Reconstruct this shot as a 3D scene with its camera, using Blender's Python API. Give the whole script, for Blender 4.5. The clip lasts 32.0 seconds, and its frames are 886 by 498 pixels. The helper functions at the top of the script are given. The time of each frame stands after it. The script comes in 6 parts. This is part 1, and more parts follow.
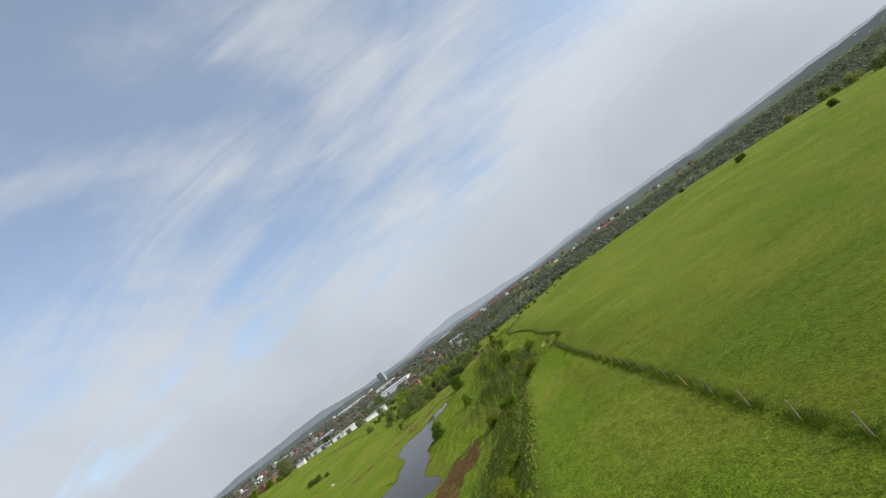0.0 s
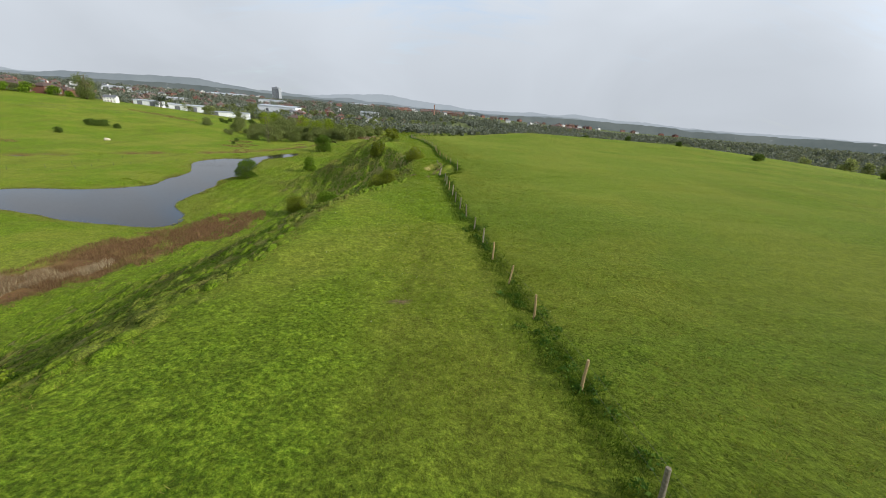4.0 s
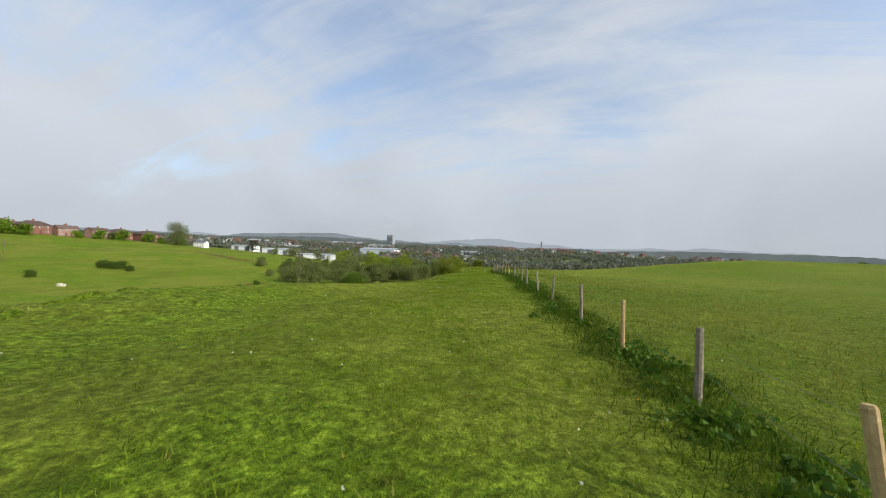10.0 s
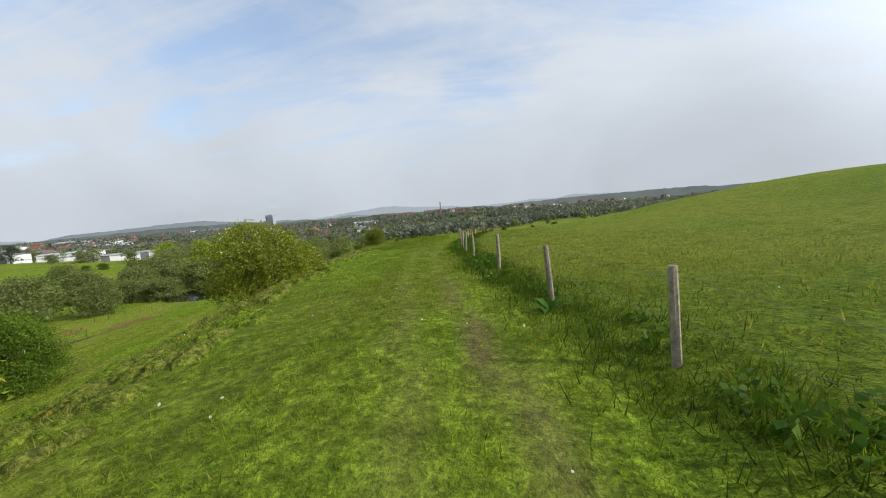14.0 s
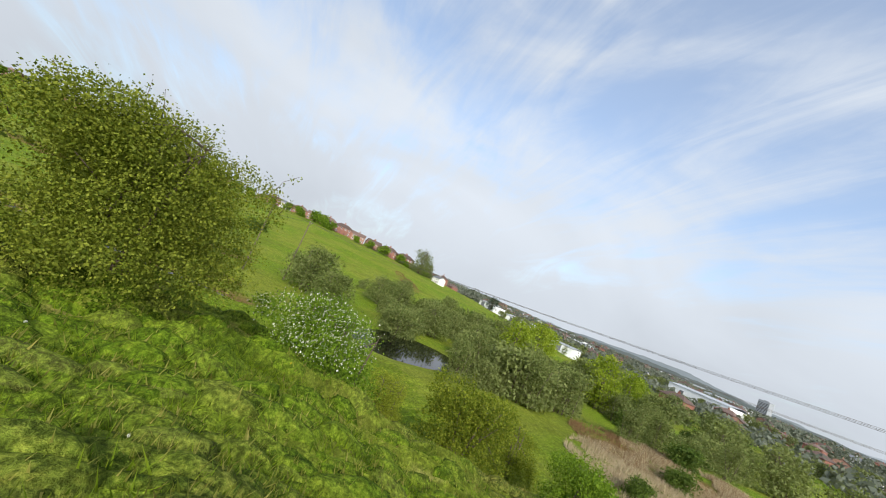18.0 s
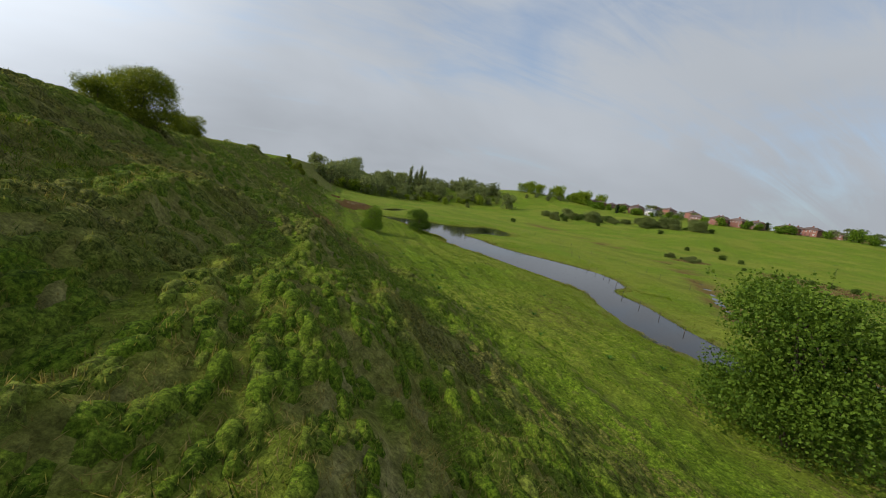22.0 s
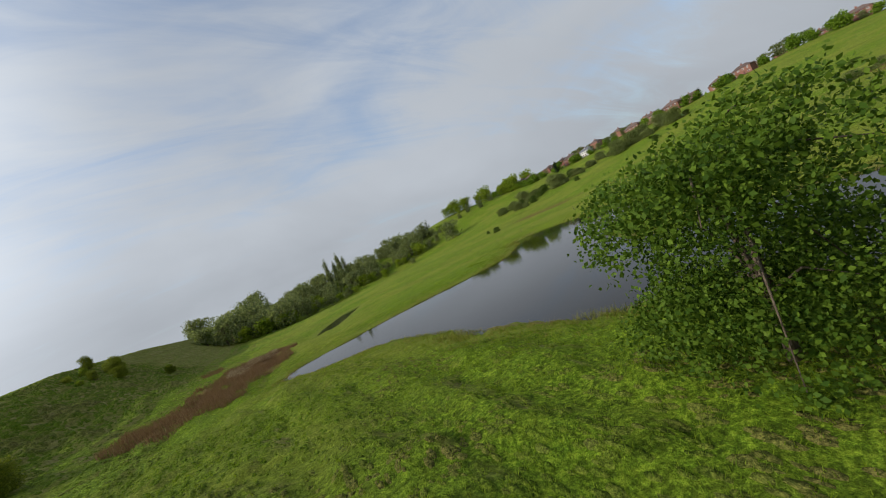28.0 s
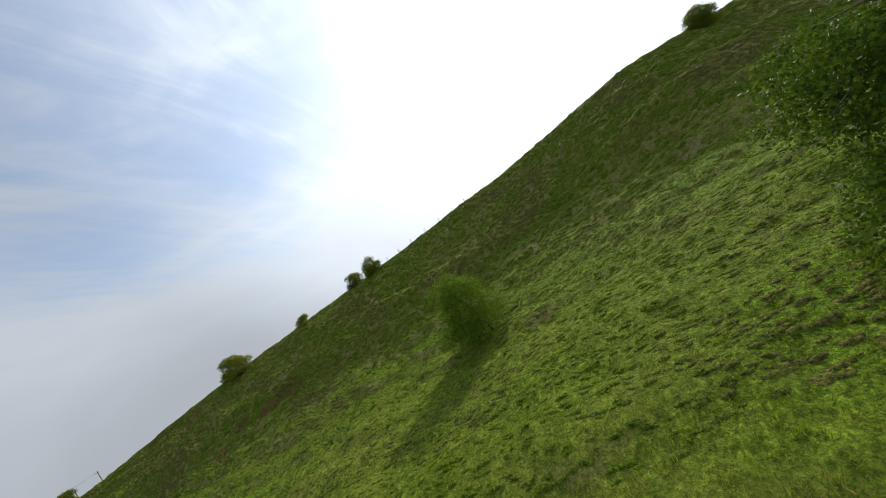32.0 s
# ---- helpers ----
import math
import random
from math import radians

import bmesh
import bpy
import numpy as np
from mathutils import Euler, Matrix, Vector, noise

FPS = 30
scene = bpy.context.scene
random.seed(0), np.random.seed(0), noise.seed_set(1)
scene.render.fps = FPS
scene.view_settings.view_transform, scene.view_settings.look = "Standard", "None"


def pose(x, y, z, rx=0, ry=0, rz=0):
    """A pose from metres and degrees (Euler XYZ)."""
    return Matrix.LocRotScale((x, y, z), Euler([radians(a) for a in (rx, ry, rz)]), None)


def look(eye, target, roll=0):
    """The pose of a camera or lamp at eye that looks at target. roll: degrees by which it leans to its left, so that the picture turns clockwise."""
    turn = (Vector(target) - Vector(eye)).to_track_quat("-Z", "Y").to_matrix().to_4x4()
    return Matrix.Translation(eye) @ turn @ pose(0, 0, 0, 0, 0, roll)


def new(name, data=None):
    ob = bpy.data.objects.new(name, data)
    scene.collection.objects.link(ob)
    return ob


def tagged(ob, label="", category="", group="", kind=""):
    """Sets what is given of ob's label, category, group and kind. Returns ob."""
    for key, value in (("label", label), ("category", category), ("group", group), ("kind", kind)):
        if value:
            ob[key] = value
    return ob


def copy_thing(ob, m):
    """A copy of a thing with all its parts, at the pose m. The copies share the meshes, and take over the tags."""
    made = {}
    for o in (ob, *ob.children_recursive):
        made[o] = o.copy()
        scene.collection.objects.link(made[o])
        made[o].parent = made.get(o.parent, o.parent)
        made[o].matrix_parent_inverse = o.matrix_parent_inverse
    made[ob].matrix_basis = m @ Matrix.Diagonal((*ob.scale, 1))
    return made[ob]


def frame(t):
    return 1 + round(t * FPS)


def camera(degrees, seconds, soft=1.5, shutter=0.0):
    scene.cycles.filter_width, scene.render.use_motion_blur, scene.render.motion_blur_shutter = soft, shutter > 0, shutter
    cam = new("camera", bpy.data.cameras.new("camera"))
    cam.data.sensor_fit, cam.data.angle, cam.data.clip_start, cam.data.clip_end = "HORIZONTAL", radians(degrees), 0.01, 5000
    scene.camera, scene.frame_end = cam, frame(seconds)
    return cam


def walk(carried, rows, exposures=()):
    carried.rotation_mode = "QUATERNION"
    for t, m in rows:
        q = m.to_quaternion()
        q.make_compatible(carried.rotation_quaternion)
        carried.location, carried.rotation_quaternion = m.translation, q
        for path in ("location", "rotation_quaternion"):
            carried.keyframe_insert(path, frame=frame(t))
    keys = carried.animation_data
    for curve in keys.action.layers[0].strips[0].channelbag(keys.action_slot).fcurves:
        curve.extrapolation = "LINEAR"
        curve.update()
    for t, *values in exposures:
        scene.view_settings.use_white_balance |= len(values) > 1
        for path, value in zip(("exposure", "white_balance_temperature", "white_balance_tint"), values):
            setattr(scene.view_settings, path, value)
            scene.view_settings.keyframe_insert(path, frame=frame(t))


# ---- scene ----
cam = camera(101.40, 32.0, soft=1.0)
# seconds, x, y, z, yaw, pitch, roll
PATH = [
    (0, -0.45, -79.09, 19.10, 12.52, 13.62, 35.53),
    (0.1, -0.85, -78.01, 19.21, 8.99, 10.82, 34.63),
    (0.2, -1.27, -76.94, 19.34, 5.51, 8.11, 33.59),
    (0.3, -1.67, -75.87, 19.45, 2.16, 5.52, 32.42),
    (0.4, -2.04, -74.78, 19.54, -1.01, 3.05, 31.14),
    (0.5, -2.34, -73.68, 19.58, -3.94, 0.69, 29.78),
    (0.6, -2.57, -72.55, 19.57, -5.31, -1.62, 28.72),
    (0.7, -2.75, -71.42, 19.52, -6.52, -3.92, 27.66),
    (0.8, -2.88, -70.26, 19.43, -7.60, -6.16, 26.58),
    (0.9, -2.97, -69.10, 19.33, -8.55, -8.30, 25.44),
    (1, -3.01, -67.91, 19.21, -9.41, -10.31, 24.22),
    (1.5, -2.53, -61.71, 18.38, -8.62, -14.32, 15.44),
    (2, -1.67, -56.03, 17.11, -5.32, -18.27, 2.12),
    (2.5, -0.68, -50.54, 15.54, -4.95, -22.21, -2.16),
    (4.5, 1.20, -24.56, 6.77, 2.35, -18.50, -4.15),
    (5, 0.96, -17.06, 4.67, 1.97, -14.87, -2.89),
    (5.5, 0.52, -8.55, 3.06, 0.03, -8.32, -0.47),
    (6, 0.00, 0.00, 2.35, -0.13, -5.90, 0.80),
    (6.5, -0.25, 8.86, 1.61, 0.21, -3.82, 0.62),
    (7, -0.52, 17.99, 0.96, 4.11, -2.12, -1.78),
    (7.5, -1.92, 27.38, 0.53, 1.42, -1.35, -0.04),
    (8, -2.52, 36.92, 0.63, -14.29, 3.52, 9.92),
    (8.1, -2.54, 38.71, 0.90, -10.21, 3.34, 6.49),
    (8.2, -2.54, 40.45, 1.24, -5.54, 2.77, 2.61),
    (8.3, -2.50, 42.15, 1.63, -0.54, 1.81, -1.42),
    (8.4, -2.42, 43.83, 1.80, 4.55, 0.54, -5.31),
    (8.5, -2.30, 45.49, 1.83, 9.43, -0.89, -8.82),
    (8.6, -2.08, 47.15, 1.76, 12.43, -0.95, -10.49),
    (8.7, -1.78, 48.78, 1.80, 15.30, -0.97, -12.05),
    (8.8, -1.46, 50.40, 1.77, 18.09, -0.98, -13.53),
    (8.9, -1.19, 52.00, 1.73, 20.86, -1.03, -14.94),
    (9, -1.05, 53.59, 1.68, 23.65, -1.14, -16.31),
    (9.1, -1.03, 55.17, 1.69, 26.07, -0.81, -16.87),
    (9.2, -1.08, 56.75, 1.69, 28.56, -0.45, -17.45),
    (9.3, -1.22, 58.31, 1.66, 30.97, -0.09, -17.97),
    (9.4, -1.44, 59.85, 1.69, 33.15, 0.25, -18.34),
    (9.5, -1.73, 61.36, 1.71, 34.92, 0.59, -18.49),
    (9.6, -2.14, 62.83, 1.76, 31.80, 0.95, -15.52),
    (9.7, -2.65, 64.28, 1.81, 28.34, 1.12, -12.27),
    (9.8, -3.23, 65.70, 1.85, 24.69, 1.07, -8.87),
    (9.9, -3.85, 67.12, 1.85, 21.02, 0.79, -5.44),
    (10, -4.46, 68.53, 1.86, 17.45, 0.32, -2.09),
    (10.1, -5.09, 69.92, 1.78, 13.81, -0.31, 1.46),
    (10.2, -5.77, 71.29, 1.70, 10.04, -1.17, 5.07),
    (10.3, -6.45, 72.66, 1.61, 6.21, -2.28, 8.59),
    (10.4, -7.11, 74.05, 1.54, 2.43, -3.57, 11.89),
    (10.5, -7.69, 75.48, 1.46, -1.18, -5.00, 14.85),
    (11, -9.75, 83.04, 1.02, -0.57, -5.43, 13.77),
    (11.5, -10.60, 91.19, 0.81, 6.42, -0.57, 4.91),
    (12, -11.06, 99.96, 1.05, 11.41, 1.86, -3.73),
    (12.5, -12.33, 109.40, 1.29, 15.85, -2.51, -6.63),
    (13, -14.48, 117.57, 0.83, 15.08, -4.70, -6.57),
    (13.5, -17.08, 125.24, 0.63, 7.00, -5.46, 1.55),
    (14, -17.97, 134.10, 0.23, 1.17, -5.13, 5.04),
    (14.5, -18.74, 144.05, -0.62, 4.30, -3.10, 1.24),
    (16.5, -21.20, 183.16, -0.95, 12.14, -2.04, -4.20),
    (17, -22.37, 191.73, -1.36, 2.20, -2.93, 3.62),
    (17.1, -22.56, 193.33, -1.41, 4.78, -2.75, 1.95),
    (17.2, -22.76, 194.90, -1.46, 7.58, -2.69, 0.03),
    (17.3, -22.93, 196.43, -1.50, 10.64, -2.68, -2.03),
    (17.4, -23.08, 197.88, -1.55, 14.03, -2.65, -4.12),
    (17.5, -23.20, 199.23, -1.57, 17.80, -2.53, -6.17),
    (17.6, -22.97, 200.94, -1.66, 27.65, 0.12, -8.88),
    (17.7, -22.85, 202.60, -1.75, 38.05, 2.50, -12.16),
    (17.8, -22.98, 204.11, -1.86, 48.73, 4.36, -15.85),
    (17.9, -23.40, 205.50, -1.95, 59.49, 5.48, -19.72),
    (18, -24.27, 206.78, -1.99, 70.18, 5.77, -23.48),
    (18.1, -25.30, 207.90, -2.00, 80.05, 5.23, -25.06),
    (18.2, -26.23, 208.80, -1.96, 90.05, 4.40, -26.35),
    (18.3, -27.14, 209.51, -1.88, 100.15, 3.33, -27.41),
    (18.4, -28.00, 210.10, -1.80, 110.31, 2.03, -28.30),
    (18.5, -28.79, 210.59, -1.75, 120.46, 0.46, -29.07),
    (18.6, -29.51, 210.96, -1.70, 130.00, -2.35, -30.36),
    (18.7, -30.20, 211.20, -1.65, 139.81, -5.53, -31.29),
    (18.8, -30.85, 211.30, -1.59, 149.68, -8.93, -31.77),
    (18.9, -31.46, 211.29, -1.54, 159.33, -12.33, -31.73),
    (19, -32.00, 211.20, -1.50, 168.43, -15.51, -31.18),
    (19.1, -32.46, 211.06, -1.49, 171.96, -17.29, -30.30),
    (19.2, -32.85, 210.86, -1.49, 175.13, -18.98, -29.36),
    (19.3, -33.20, 210.60, -1.50, 177.90, -20.50, -28.34),
    (19.4, -33.53, 210.28, -1.52, -179.76, -21.73, -27.21),
    (19.5, -33.80, 209.90, -1.55, -177.92, -22.58, -25.95),
    (19.6, -33.98, 209.50, -1.57, 177.40, -19.39, -23.64),
    (19.7, -34.10, 209.00, -1.60, 172.49, -16.13, -20.97),
    (19.8, -34.17, 208.33, -1.65, 167.50, -13.04, -17.97),
    (19.9, -34.25, 207.50, -1.70, 162.55, -10.31, -14.70),
    (20, -34.40, 206.50, -1.75, 157.68, -8.08, -11.26),
    (20.1, -34.71, 205.38, -1.82, 149.24, -7.68, -7.25),
    (20.2, -35.00, 204.20, -1.90, 140.30, -8.02, -3.09),
    (20.3, -35.04, 203.01, -1.98, 131.26, -9.07, 0.93),
    (20.4, -34.95, 201.81, -2.08, 122.56, -10.67, 4.53),
    (20.5, -34.90, 200.60, -2.20, 114.70, -12.53, 7.54),
    (20.6, -34.95, 199.39, -2.36, 117.02, -11.98, 6.70),
    (20.7, -35.05, 198.19, -2.55, 120.10, -11.31, 5.52),
    (20.8, -35.20, 197.00, -2.75, 123.66, -10.61, 4.11),
    (20.9, -35.41, 195.84, -2.95, 127.40, -9.93, 2.61),
    (21, -35.70, 194.70, -3.15, 131.05, -9.31, 1.14),
    (21.1, -36.11, 193.63, -3.34, 136.55, -7.95, -0.59),
    (21.2, -36.63, 192.63, -3.52, 142.28, -6.66, -2.51),
    (21.3, -37.22, 191.65, -3.69, 148.03, -5.55, -4.55),
    (21.4, -37.83, 190.62, -3.86, 153.60, -4.69, -6.62),
    (21.5, -38.40, 189.50, -4.00, 158.80, -4.16, -8.61),
    (22, -41.08, 182.82, -4.51, 164.19, -8.32, -9.15),
    (22.5, -43.13, 174.56, -4.45, 153.69, -17.13, -2.68),
    (23, -45.37, 166.71, -4.89, 146.03, -19.90, 2.98),
    (23.5, -48.33, 159.72, -5.77, 146.52, -19.75, 3.29),
    (24, -51.75, 152.78, -7.10, 153.61, -17.23, -0.17),
    (24.5, -55.04, 145.51, -8.15, 172.74, -16.27, -10.65),
    (25, -57.17, 137.95, -9.40, -168.45, -13.13, -18.70),
    (25.5, -57.25, 130.25, -10.85, -168.72, -5.10, -14.86),
    (26, -55.75, 122.37, -11.68, -177.80, -0.87, -2.82),
    (26.5, -54.05, 114.40, -11.67, 174.14, -0.19, 7.48),
    (28.5, -53.15, 83.57, -8.83, 139.08, 1.67, 31.30),
    (28.9, -55.44, 79.55, -9.25, 122.37, 4.97, 33.34),
    (29, -56.21, 78.76, -9.33, 117.56, 5.27, 33.44),
    (29.1, -57.14, 78.09, -9.36, 111.99, 4.90, 32.77),
    (29.2, -58.20, 77.53, -9.36, 106.39, 4.55, 31.96),
    (29.3, -59.32, 77.06, -9.35, 100.79, 4.26, 31.07),
    (29.4, -60.44, 76.67, -9.33, 95.22, 4.04, 30.20),
    (29.5, -61.47, 76.33, -9.32, 89.69, 3.87, 29.43),
    (29.6, -62.41, 76.04, -9.31, 83.71, 3.00, 29.63),
    (29.7, -63.30, 75.80, -9.30, 77.64, 2.01, 29.82),
    (29.8, -64.16, 75.64, -9.30, 71.53, 0.98, 29.97),
    (29.9, -65.01, 75.57, -9.29, 65.45, -0.05, 30.03),
    (30, -65.86, 75.61, -9.29, 59.45, -0.97, 29.99),
    (30.1, -66.74, 75.76, -9.30, 54.11, -1.06, 30.05),
    (30.2, -67.63, 76.00, -9.31, 48.80, -1.09, 30.13),
    (30.3, -68.51, 76.35, -9.33, 43.52, -1.09, 30.22),
    (30.4, -69.35, 76.80, -9.35, 38.29, -1.06, 30.29),
    (30.5, -70.13, 77.37, -9.37, 33.16, -1.01, 30.33),
    (30.6, -70.87, 78.09, -9.40, 29.24, -0.37, 30.03),
    (30.7, -71.57, 78.94, -9.43, 25.45, 0.35, 29.74),
    (30.8, -72.22, 79.90, -9.46, 21.70, 1.12, 29.48),
    (30.9, -72.80, 80.90, -9.48, 17.91, 1.89, 29.26),
    (31, -73.27, 81.93, -9.49, 14.00, 2.62, 29.10),
    (31.1, -73.64, 82.98, -9.50, 9.12, 3.04, 28.99),
    (31.2, -73.92, 84.07, -9.49, 4.17, 3.44, 28.91),
    (31.3, -74.13, 85.19, -9.48, -1.09, 3.85, 28.96),
    (31.4, -74.25, 86.33, -9.47, -9.26, 4.17, 30.01),
    (31.5, -74.31, 87.50, -9.45, -17.72, 4.32, 31.12),
    (31.6, -74.32, 88.71, -9.39, -27.70, 4.62, 31.84),
    (31.7, -74.28, 89.95, -9.31, -37.96, 4.80, 32.55),
    (31.8, -74.20, 91.21, -9.20, -48.44, 4.86, 33.26),
    (31.9, -74.12, 92.48, -9.10, -59.04, 4.76, 33.96),
    (32, -74.05, 93.74, -9.00, -69.62, 4.50, 34.64),
]
EXPOSURES = [(0, -0.25), (2.5, -0.22), (5, 0), (7, -0.05), (8, -0.3), (9, 0.1), (9.5, 0), (10, -0.2), (11, -0.1), (12, 0), (14, -0.1), (17.5, 0), (18, 0.08), (19, -0.35), (20, -0.4), (20.5, 0), (21, 0.3), (21.5, 0.05), (22, -0.55), (22.4, -0.45), (23, 0.15), (24, 0.3), (25, 0.25), (26, -0.5), (26.5, -0.6), (28.5, -0.4), (29.5, -0.15), (31, -0.28), (32, -0.45)]
walk(cam, [(t, pose(x, y, z, 90 + pitch, roll, yaw)) for t, x, y, z, yaw, pitch, roll in PATH], EXPOSURES)

# ---- sky and sun ----
SUN_AZ, SUN_EL = 104.0, 29.0          # degrees clockwise from +y, and above the horizon
world = bpy.data.worlds.new("sky")
scene.world = world
world.use_nodes = True
wn, wl = world.node_tree.nodes, world.node_tree.links
wn.clear()
w_out = wn.new("ShaderNodeOutputWorld")
w_bg = wn.new("ShaderNodeBackground")
w_sky = wn.new("ShaderNodeTexSky")
w_sky.sky_type, w_sky.sun_disc = 'NISHITA', False
w_sky.sun_elevation, w_sky.sun_rotation = radians(SUN_EL), radians(SUN_AZ)
w_sky.air_density, w_sky.dust_density, w_sky.ozone_density = 1.0, 2.0, 1.5
w_bg.inputs["Strength"].default_value = 0.12
w_co = wn.new("ShaderNodeTexCoord")
w_map = wn.new("ShaderNodeMapping")
w_map.inputs["Scale"].default_value = (1.0, 1.6, 3.2)
w_map.inputs["Rotation"].default_value = (0.2, 0.1, 0.6)
w_n1 = wn.new("ShaderNodeTexNoise")
w_n1.inputs["Scale"].default_value, w_n1.inputs["Detail"].default_value = 1.5, 7.0
w_n1.inputs["Distortion"].default_value = 0.6
w_sep = wn.new("ShaderNodeSeparateXYZ")
w_low = wn.new("ShaderNodeMapRange")
w_low.inputs["From Min"].default_value, w_low.inputs["From Max"].default_value = 0.05, 0.55
w_low.inputs["To Min"].default_value, w_low.inputs["To Max"].default_value = 0.34, -0.03
w_add = wn.new("ShaderNodeMath")
w_add.operation = 'ADD'
w_ramp = wn.new("ShaderNodeMapRange")
w_ramp.interpolation_type = 'SMOOTHSTEP'
w_ramp.inputs["From Min"].default_value, w_ramp.inputs["From Max"].default_value = 0.34, 0.80
w_ramp.inputs["To Min"].default_value = 0.34
w_mix = wn.new("ShaderNodeMix")
w_mix.data_type = 'RGBA'
w_dot = wn.new("ShaderNodeVectorMath")
w_dot.operation = 'DOT_PRODUCT'
sun_dir = Vector((math.sin(radians(SUN_AZ)) * math.cos(radians(SUN_EL)), math.cos(radians(SUN_AZ)) * math.cos(radians(SUN_EL)), math.sin(radians(SUN_EL))))
w_dot.inputs[1].default_value = sun_dir
w_glow = wn.new("ShaderNodeMapRange")
w_glow.interpolation_type = 'SMOOTHSTEP'
w_glow.inputs["From Min"].default_value, w_glow.inputs["From Max"].default_value = 0.42, 1.0
w_glow.inputs["To Min"].default_value, w_glow.inputs["To Max"].default_value = 1.0, 2.4
w_cl = wn.new("ShaderNodeVectorMath")
w_cl.operation = 'SCALE'
w_cl.inputs[0].default_value = (5.5, 5.95, 6.55)
wl.new(w_co.outputs["Generated"], w_map.inputs["Vector"])
wl.new(w_map.outputs["Vector"], w_n1.inputs["Vector"])
wl.new(w_co.outputs["Generated"], w_sep.inputs["Vector"])
wl.new(w_sep.outputs["Z"], w_low.inputs["Value"])
wl.new(w_n1.outputs["Fac"], w_add.inputs[0])
wl.new(w_low.outputs["Result"], w_add.inputs[1])
# fine cirrus streaks drawn out across the sky
w_cm = wn.new("ShaderNodeMapping")
w_cm.inputs["Scale"].default_value, w_cm.inputs["Rotation"].default_value = (0.7, 3.2, 1.0), (0, 0, 0.75)
w_n3 = wn.new("ShaderNodeTexNoise")
w_n3.inputs["Scale"].default_value, w_n3.inputs["Detail"].default_value = 2.2, 7.0
w_n3.inputs["Roughness"].default_value, w_n3.inputs["Distortion"].default_value = 0.62, 1.1
w_cs = wn.new("ShaderNodeMapRange")
w_cs.inputs["From Min"].default_value, w_cs.inputs["From Max"].default_value = 0.3, 0.7
w_cs.inputs["To Min"].default_value, w_cs.inputs["To Max"].default_value = -0.09, 0.14
w_ad2 = wn.new("ShaderNodeMath")
w_ad2.operation = 'ADD'
wl.new(w_cm.outputs["Vector"], w_n3.inputs["Vector"])
wl.new(w_n3.outputs["Fac"], w_cs.inputs["Value"])
wl.new(w_add.outputs["Value"], w_ad2.inputs[0])
wl.new(w_cs.outputs["Result"], w_ad2.inputs[1])
wl.new(w_ad2.outputs["Value"], w_ramp.inputs["Value"])
wl.new(w_ramp.outputs["Result"], w_mix.inputs["Factor"])
wl.new(w_co.outputs["Generated"], w_dot.inputs[0])
wl.new(w_dot.outputs["Value"], w_glow.inputs["Value"])
# streaks and thin places in the cloud, and the greyer haze low down
w_flat = wn.new("ShaderNodeMath")
w_flat.operation = 'ADD'
w_flat.inputs[1].default_value = 0.4
w_div = wn.new("ShaderNodeVectorMath")
w_div.operation = 'DIVIDE'
w_n2 = wn.new("ShaderNodeTexNoise")
w_n2.inputs["Scale"].default_value, w_n2.inputs["Detail"].default_value = 0.8, 4.0
w_n2.inputs["Distortion"].default_value = 0.8
w_str = wn.new("ShaderNodeMapRange")
w_str.inputs["From Min"].default_value, w_str.inputs["From Max"].default_value = 0.3, 0.7
w_str.inputs["To Min"].default_value, w_str.inputs["To Max"].default_value = 0.90, 1.10
w_haze = wn.new("ShaderNodeMapRange")
w_haze.interpolation_type = 'SMOOTHSTEP'
w_haze.inputs["From Min"].default_value, w_haze.inputs["From Max"].default_value = 0.0, 0.30
w_haze.inputs["To Min"].default_value, w_haze.inputs["To Max"].default_value = 0.92, 1.06
w_k1, w_k2 = wn.new("ShaderNodeMath"), wn.new("ShaderNodeMath")
w_k1.operation = w_k2.operation = 'MULTIPLY'
wl.new(w_sep.outputs["Z"], w_flat.inputs[0])
wl.new(w_co.outputs["Generated"], w_div.inputs[0])
wl.new(w_flat.outputs["Value"], w_div.inputs[1])
wl.new(w_div.outputs["Vector"], w_n2.inputs["Vector"])
wl.new(w_div.outputs["Vector"], w_cm.inputs["Vector"])
wl.new(w_n2.outputs["Fac"], w_str.inputs["Value"])
wl.new(w_sep.outputs["Z"], w_haze.inputs["Value"])
wl.new(w_glow.outputs["Result"], w_k1.inputs[0])
wl.new(w_str.outputs["Result"], w_k1.inputs[1])
wl.new(w_k1.outputs["Value"], w_k2.inputs[0])
wl.new(w_haze.outputs["Result"], w_k2.inputs[1])
wl.new(w_k2.outputs["Value"], w_cl.inputs["Scale"])
w_blue = wn.new("ShaderNodeVectorMath")
w_blue.operation = 'MULTIPLY'
w_blue.inputs[1].default_value = (1.8, 2.05, 2.2)
wl.new(w_sky.outputs["Color"], w_blue.inputs[0])
wl.new(w_blue.outputs["Vector"], w_mix.inputs["A"])
wl.new(w_cl.outputs["Vector"], w_mix.inputs["B"])
wl.new(w_mix.outputs["Result"], w_bg.inputs["Color"])
wl.new(w_bg.outputs["Background"], w_out.inputs["Surface"])
sun = new("sun", bpy.data.lights.new("sun", 'SUN'))
sun.data.energy, sun.data.angle, sun.data.color = 4.2, radians(1.0), (1.0, 0.95, 0.86)
sun.matrix_world = look(sun_dir * 100, (0, 0, 0))

